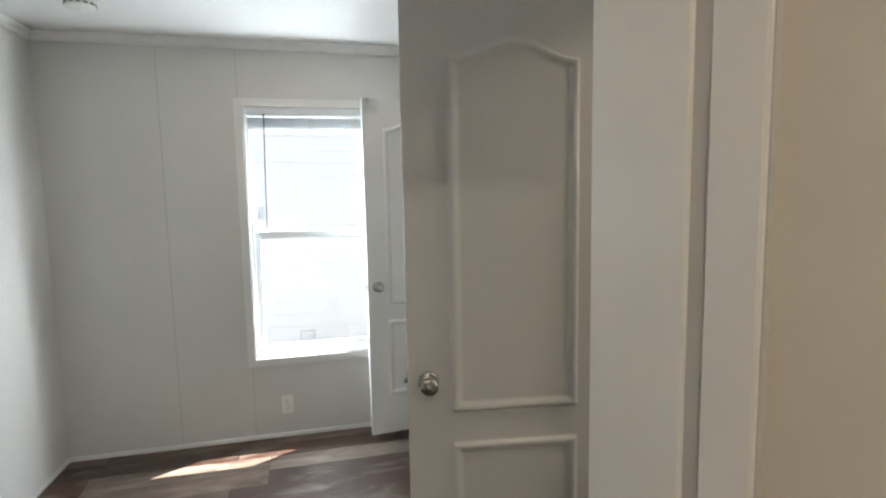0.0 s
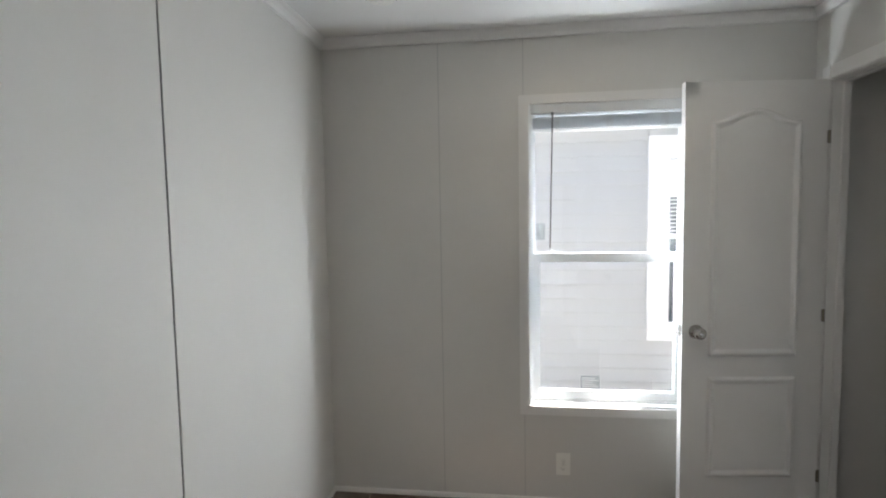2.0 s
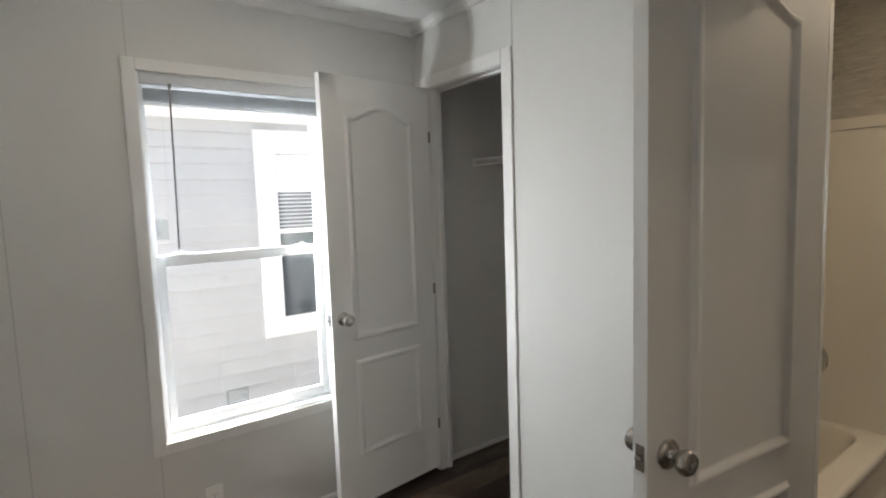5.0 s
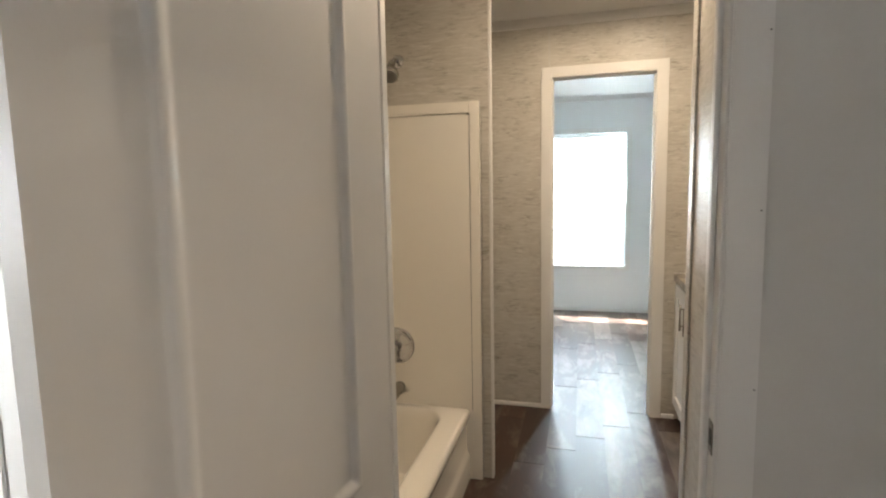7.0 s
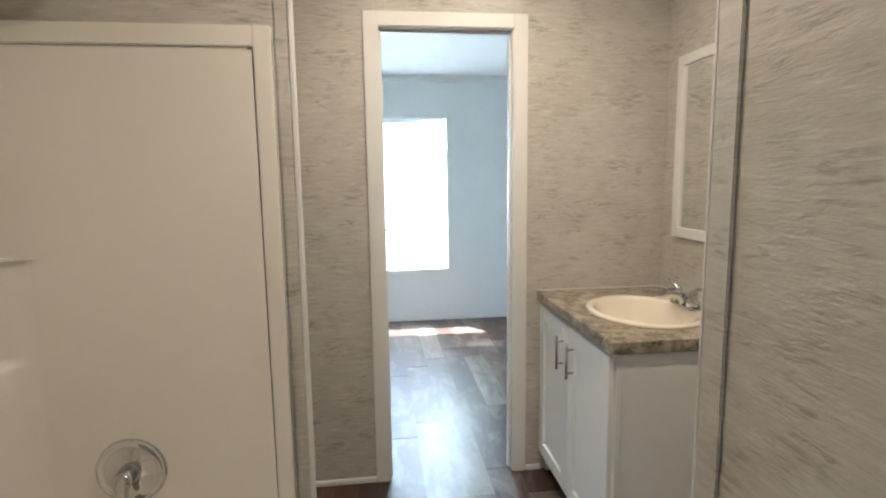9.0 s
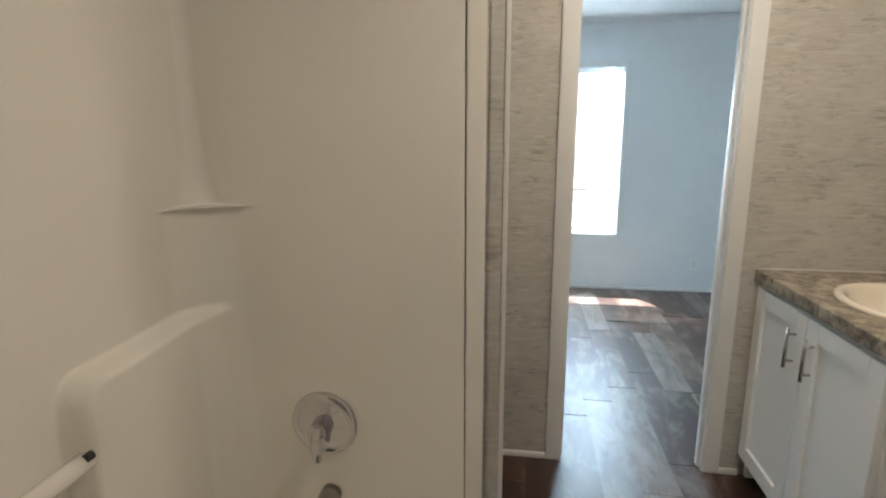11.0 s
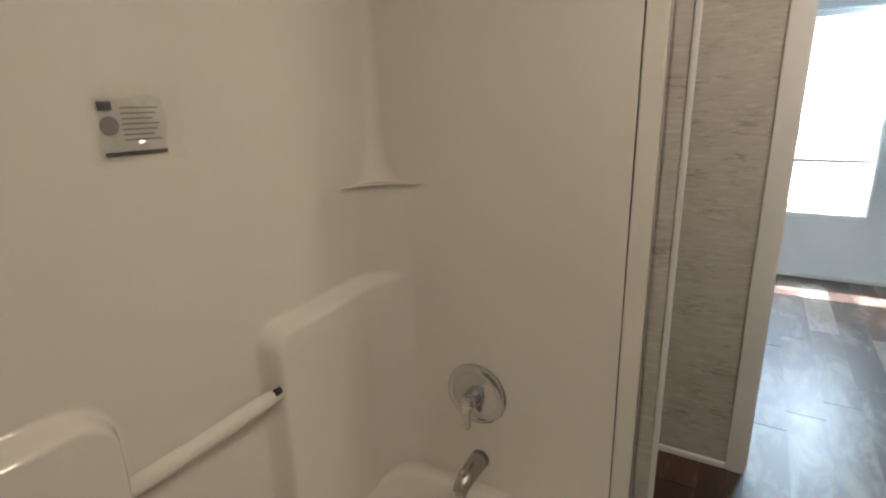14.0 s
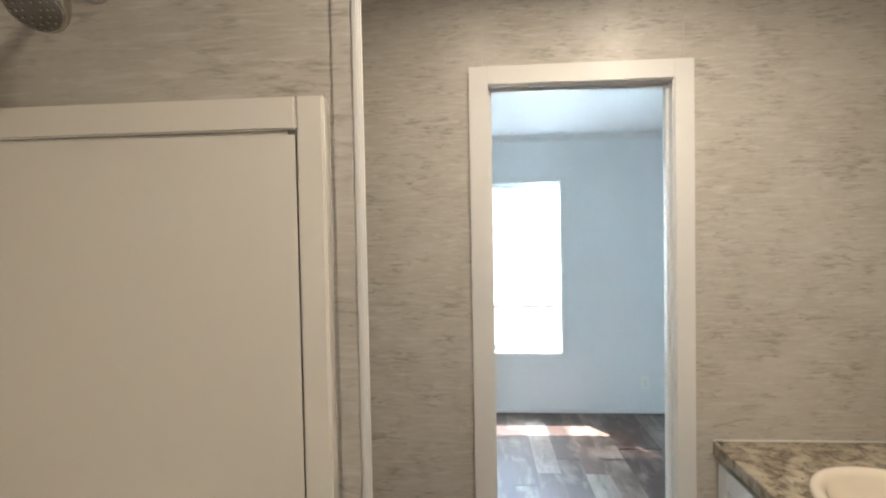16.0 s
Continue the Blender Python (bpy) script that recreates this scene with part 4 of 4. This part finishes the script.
# ---- vanity ----
VX0, VX1, VF, VB = 1.472, 2.236, -2.785, -3.358
van = thing("vanity_cabinet", (0, 0, 0), "white painted vanity cabinet with two shaker doors", "cabinet")
part("side_panel", boxes(((VX0, VB, 0.0), (VX0 + 0.016, VF - 0.020, 0.834)), bevel=0.001), M_CAB, van)
part("side_panel", boxes(((VX1 - 0.016, VB, 0.0), (VX1, VF - 0.020, 0.834)), bevel=0.001), M_CAB, van)
part("face_frame", join(boxes(((VX0, VF - 0.0195, 0.09), (VX0 + 0.040, VF - 0.002, 0.834)), bevel=0.001), boxes(((VX1 - 0.040, VF - 0.0195, 0.09), (VX1, VF - 0.002, 0.834)), bevel=0.001),
                        boxes(((VX0 + 0.040, VF - 0.0195, 0.79), (VX1 - 0.040, VF - 0.002, 0.834)), bevel=0.001), boxes(((VX0 + 0.040, VF - 0.0195, 0.09), (VX1 - 0.040, VF - 0.002, 0.125)), bevel=0.001)), M_CAB, van)
part("toe_kick", boxes(((VX0 + 0.016, VF - 0.085, 0.0), (VX1 - 0.016, VF - 0.075, 0.095))), M_SLOT, van, "dark recessed toe board")
part("bottom", boxes(((VX0 + 0.016, VB, 0.095), (VX1 - 0.016, VF - 0.020, 0.11))), M_CAB, van)
for x0, x1, hx in ((VX0 + 0.014, 1.853, 1.802), (1.858, VX1 - 0.014, 1.912)):
    st = 0.062
    y0, y1 = VF - 0.0015, VF + 0.017
    d = part("door", join(boxes(((x0, y0, 0.105), (x0 + st, y1, 0.815)), bevel=0.0015), boxes(((x1 - st, y0, 0.105), (x1, y1, 0.815)), bevel=0.0015),
                          boxes(((x0 + st, y0, 0.105), (x1 - st, y1, 0.105 + st)), bevel=0.0015), boxes(((x0 + st, y0, 0.815 - st), (x1 - st, y1, 0.815)), bevel=0.0015),
                          boxes(((x0 + st - 0.002, y0, 0.105 + st - 0.002), (x1 - st + 0.002, y0 + 0.007, 0.815 - st + 0.002)))), M_CAB, van)
    part("handle", join(tube([(hx, y1 + 0.026, 0.622), (hx, y1 + 0.026, 0.760)], 0.0055, 14), tube([(hx, y1 - 0.001, 0.645), (hx, y1 + 0.026, 0.645)], 0.0042, 10),
                        tube([(hx, y1 - 0.001, 0.737), (hx, y1 + 0.026, 0.737)], 0.0042, 10)), M_NICKEL, d, "brushed nickel bar handle", smooth=True)

SX, SY, SA, SB = 1.800, -3.045, 0.252, 0.208
ct = bmesh.new()
CX0, CX1, CY0, CY1, CZ0, CZ1 = 1.450, 2.2385, -3.3585, -2.760, 0.8355, 0.875
n = 48
for z, up in ((CZ1, True), (CZ0, False)):
    inner, outer = [], []
    for k in range(n):
        a = k * math.tau / n
        c, s = math.cos(a), math.sin(a)
        inner.append(ct.verts.new((SX + (SA - 0.03) * c, SY + (SB - 0.03) * s, z)))
        t = min((CX1 - SX) / c if c > 1e-9 else 9, (CX0 - SX) / c if c < -1e-9 else 9, (CY1 - SY) / s if s > 1e-9 else 9, (CY0 - SY) / s if s < -1e-9 else 9)
        outer.append(ct.verts.new((SX + t * c, SY + t * s, z)))
    for k in range(n):
        ct.faces.new((inner[k], inner[(k + 1) % n], outer[(k + 1) % n], outer[k]))
wt = thing("worktop", (0, 0, 0), "brown speckled granite-look vanity worktop", "countertop")
part("slab", ct, M_LAMIN, wt)
part("front_edge", boxes(((CX0, CY1 - 0.012, CZ0), (CX1, CY1 + 0.0005, CZ1 - 0.0003)), bevel=0.003), M_LAMIN, wt)
part("side_edge", boxes(((CX0 - 0.0005, CY0, CZ0), (CX0 + 0.012, CY1 - 0.0125, CZ1 - 0.0003)), bevel=0.003), M_LAMIN, wt)
bead = thing("caulk_line", (0, 0, CZ1), "thin white caulk line round the worktop", "caulk", kind="structure")
part("strip", boxes(((CX0, CY0 - 0.001, 0.0003), (CX1, CY0 + 0.005, 0.006)), bevel=0.0015), M_TRIM, bead)
part("strip", boxes(((CX1 - 0.006, CY0 + 0.0055, 0.0003), (CX1 + 0.001, CY1, 0.006)), bevel=0.0015), M_TRIM, bead)


def oval(profile, segs=56):
    bm = bmesh.new()
    rings = [[bm.verts.new(((SA + o) * math.cos(k * math.tau / segs), (SB + o) * math.sin(k * math.tau / segs), z)) for k in range(segs)] for o, z in profile]
    for a, b in zip(rings, rings[1:]):
        for k in range(segs):
            bm.faces.new((a[k], a[(k + 1) % segs], b[(k + 1) % segs], b[k]))
    bm.faces.new(rings[-1])
    return bm


sink = thing("sink", (SX, SY, CZ1), "oval cream drop-in china sink", "sink")
part("bowl", oval([(-0.002, 0.0005), (0.0, 0.006), (-0.006, 0.012), (-0.018, 0.014), (-0.030, 0.010), (-0.038, -0.002), (-0.048, -0.035), (-0.068, -0.080), (-0.11, -0.115), (-0.160, -0.128), (-0.185, -0.130)]), M_CHINA, sink, smooth=True)
part("drain", lathe([(0.020, -0.1295), (0.019, -0.126), (0.010, -0.1265)], 24), M_CHROME, sink, "round chrome drain", smooth=True)
tap = thing("sink_faucet", (SX, SY - 0.170, CZ1 + 0.0125), "chrome two-handle centre-set sink faucet", "faucet")
part("base", join(boxes(((-0.078, -0.024, 0.0), (0.078, 0.024, 0.014)), bevel=0.006)), M_CHROME, tap, smooth=True)
part("spout", tube([(0, 0, 0.012), (0, 0.006, 0.035), (0, 0.030, 0.052), (0, 0.070, 0.058), (0, 0.105, 0.050), (0, 0.115, 0.040)], [0.026, 0.025, 0.021, 0.017, 0.014, 0.012], 16), M_CHROME, tap, smooth=True)
for s in (-1, 1):
    h = part("handle", lathe([(0.026, 0.012), (0.025, 0.028), (0.019, 0.040), (0.014, 0.048), (0.013, 0.056), (0.017, 0.064), (0.010, 0.071)], 24, pose(s * 0.051, 0, 0)), M_CHROME, tap, smooth=True)
    part("lever", tube([(s * 0.051, 0, 0.064), (s * 0.070, 0.003, 0.072), (s * 0.092, 0.006, 0.083), (s * 0.108, 0.008, 0.088)], [0.008, 0.006, 0.008, 0.005], 12), M_CHROME, h, smooth=True)
part("pop_up_rod", tube([(0, -0.016, 0.014), (0, -0.018, 0.060)], 0.003, 8), M_CHROME, tap)

mir = thing("wall_mirror", (1.889, -3.36, 1.51), "tall wall mirror in a plain white frame", "mirror")
mw, mh, mf = 0.245, 0.385, 0.042
for a, b in (((-mw, 0.001, -mh), (-mw + mf, 0.020, mh)), ((mw - mf, 0.001, -mh), (mw, 0.020, mh)), ((-mw + mf, 0.001, -mh), (mw - mf, 0.020, -mh + mf)), ((-mw + mf, 0.001, mh - mf), (mw - mf, 0.020, mh))):
    part("frame", boxes((a, b), bevel=0.003), M_TRIM, mir)
part("glass", boxes(((-mw + mf - 0.003, 0.004, -mh + mf - 0.003), (mw - mf + 0.003, 0.008, mh - mf + 0.003))), M_MIRROR, mir, "silvered mirror glass")

reg = thing("floor_register", (2.80, -2.86, 0.0), "dark metal floor vent near the doorway", "vent")
part("rim", join(boxes(((-0.14, -0.055, 0.001), (0.14, -0.043, 0.006)), bevel=0.001), boxes(((-0.14, 0.043, 0.001), (0.14, 0.055, 0.006)), bevel=0.001),
                 boxes(((-0.14, -0.043, 0.001), (-0.128, 0.043, 0.006)), bevel=0.001), boxes(((0.128, -0.043, 0.001), (0.14, 0.043, 0.006)), bevel=0.001)), M_BRASS, reg)
for k in range(14):
    part("slat", boxes(((-0.122 + 0.0185 * k, -0.043, 0.0015), (-0.116 + 0.0185 * k, 0.043, 0.005))), M_BRASS, reg)

# ---- outdoors ----
tagged(put(boxes(((-400, -400, -0.95), (400, 400, -0.75))), "ground", M_GROUND), "dry pale ground between the homes", "ground", kind="structure")
nb = thing("neighbour_house", (0, 2.47, -0.75), "pale grey clapboard house with a white-trimmed window", "house")
part("wall", boxes(((-7, 0.02, 0), (9, 4.5, 3.0))), M_SIDING, nb)
lap = 0.1346
NX0, NX1, NZ0, NZ1 = -0.118, 1.05, 0.237 + 0.75, 2.151 + 0.75


def clap(x0, x1):
    bm = bmesh.new()
    a = [(-0.004, 0.0), (-0.004, 0.012), (0.018, lap + 0.008), (0.019, lap + 0.008), (0.019, 0.0)]
    rows = [[bm.verts.new((x, y, z)) for y, z in a] for x in (x0, x1)]
    for i in range(len(a)):
        j = (i + 1) % len(a)
        bm.faces.new((rows[0][i], rows[0][j], rows[1][j], rows[1][i]))
    bm.faces.new(rows[0])
    bm.faces.new(rows[1])
    return bm


meshes = {}
for k in range(22):
    z = 0.0325 + lap * k
    runs = ((-7, NX0), (NX1, 9)) if z + lap > NZ0 and z < NZ1 else ((-7, 9),)
    for r in runs:
        if r not in meshes:
            ob = part("clapboard", clap(*r), M_SIDING, nb)
            meshes[r] = ob.data
        else:
            ob = new("clapboard", meshes[r])
            ob.parent = nb
        ob.location.z = z
part("frieze", boxes(((-7, -0.02, 2.965), (9, 0.015, 3.10)), bevel=0.003), M_OUTTRIM, nb)
rf = bmesh.new()
rv = [rf.verts.new(p) for p in ((-7.3, -0.34, 3.10), (9.3, -0.34, 3.10), (9.3, -0.34, 3.22), (-7.3, -0.34, 3.22), (-7.3, 2.3, 4.0), (9.3, 2.3, 4.0), (-7.3, 4.9, 3.10), (9.3, 4.9, 3.10))]
for q in ((0, 1, 2, 3), (3, 2, 5, 4), (4, 5, 7, 6), (0, 1, 7, 6), (0, 3, 4, 6), (1, 2, 5, 7)):
    rf.faces.new([rv[i] for i in q])
part("roof", rf, M_ROOF, nb)
part("soffit", boxes(((-7.3, -0.335, 3.085), (9.3, 0.0, 3.0985))), M_OUTTRIM, nb)
nw = part("window", join(boxes(((NX0, -0.018, NZ0), (NX0 + 0.195, 0.015, NZ1)), bevel=0.003), boxes(((NX1 - 0.195, -0.018, NZ0), (NX1, 0.015, NZ1)), bevel=0.003),
                         boxes(((NX0 + 0.195, -0.018, NZ0), (NX1 - 0.195, 0.015, NZ0 + 0.178)), bevel=0.003), boxes(((NX0 + 0.195, -0.018, NZ1 - 0.215), (NX1 - 0.195, 0.015, NZ1)), bevel=0.003)), M_OUTTRIM, nb, "white trimmed house window")
part("pane", boxes(((NX0 + 0.19, 0.004, NZ0 + 0.17), (NX1 - 0.19, 0.010, NZ1 - 0.21))), M_DARKGLASS, nw)
part("blind", boxes(((NX0 + 0.20, 0.000, 1.585 + 0.75), (NX1 - 0.20, 0.003, NZ1 - 0.22))), M_OUTTRIM, nw)
for k in range(9):
    part("slat", boxes(((NX0 + 0.20, 0.0005, 2.015 + 0.036 * k), (NX1 - 0.20, 0.003, 2.027 + 0.036 * k))), M_SIDING, nw)
part("meeting_rail", boxes(((NX0 + 0.195, -0.004, 1.20 + 0.75), (NX1 - 0.195, 0.003, 1.245 + 0.75)), bevel=0.002), M_OUTTRIM, nw)
part("sash_rail", boxes(((NX0 + 0.195, -0.006, 1.03 + 0.75), (NX1 - 0.195, 0.003, 1.07 + 0.75)), bevel=0.002), M_OUTTRIM, nw)

# ---- floor of planks ----
floor = tagged(put(boxes(((-2.43, -4.68, -0.30), (5.14, 0.11, -0.008))), "floor", M_SUB), "dark brown wood-look laminate plank floor", "floor", kind="structure")
PW, PL = 0.152, 0.914


def plank_data(length):
    bm = boxes(((0.00005, 0.00005, -0.0078), (length - 0.00005, PW - 0.00005, 0.0)), bevel=0.0)
    me = bpy.data.meshes.new("plank")
    bmesh.ops.recalc_face_normals(bm, faces=bm.faces)
    bm.to_mesh(me)
    bm.free()
    me.materials.append(M_PLANK)
    return me


lengths = {}
rnd = random.Random(11)
y = 0.06
while y > -4.6:
    y -= PW
    x = -2.43 - rnd.choice((0.08, 0.25, 0.42, 0.60, 0.78))
    while x < 5.10:
        a, b = max(x, -2.42), min(x + PL, 5.13)
        if b - a > 0.05:
            key = round(b - a, 2)
            if key not in lengths:
                lengths[key] = plank_data(key)
            p = new("plank", lengths[key])
            p.parent = floor
            p.location = (a, y, 0)
        x += PL
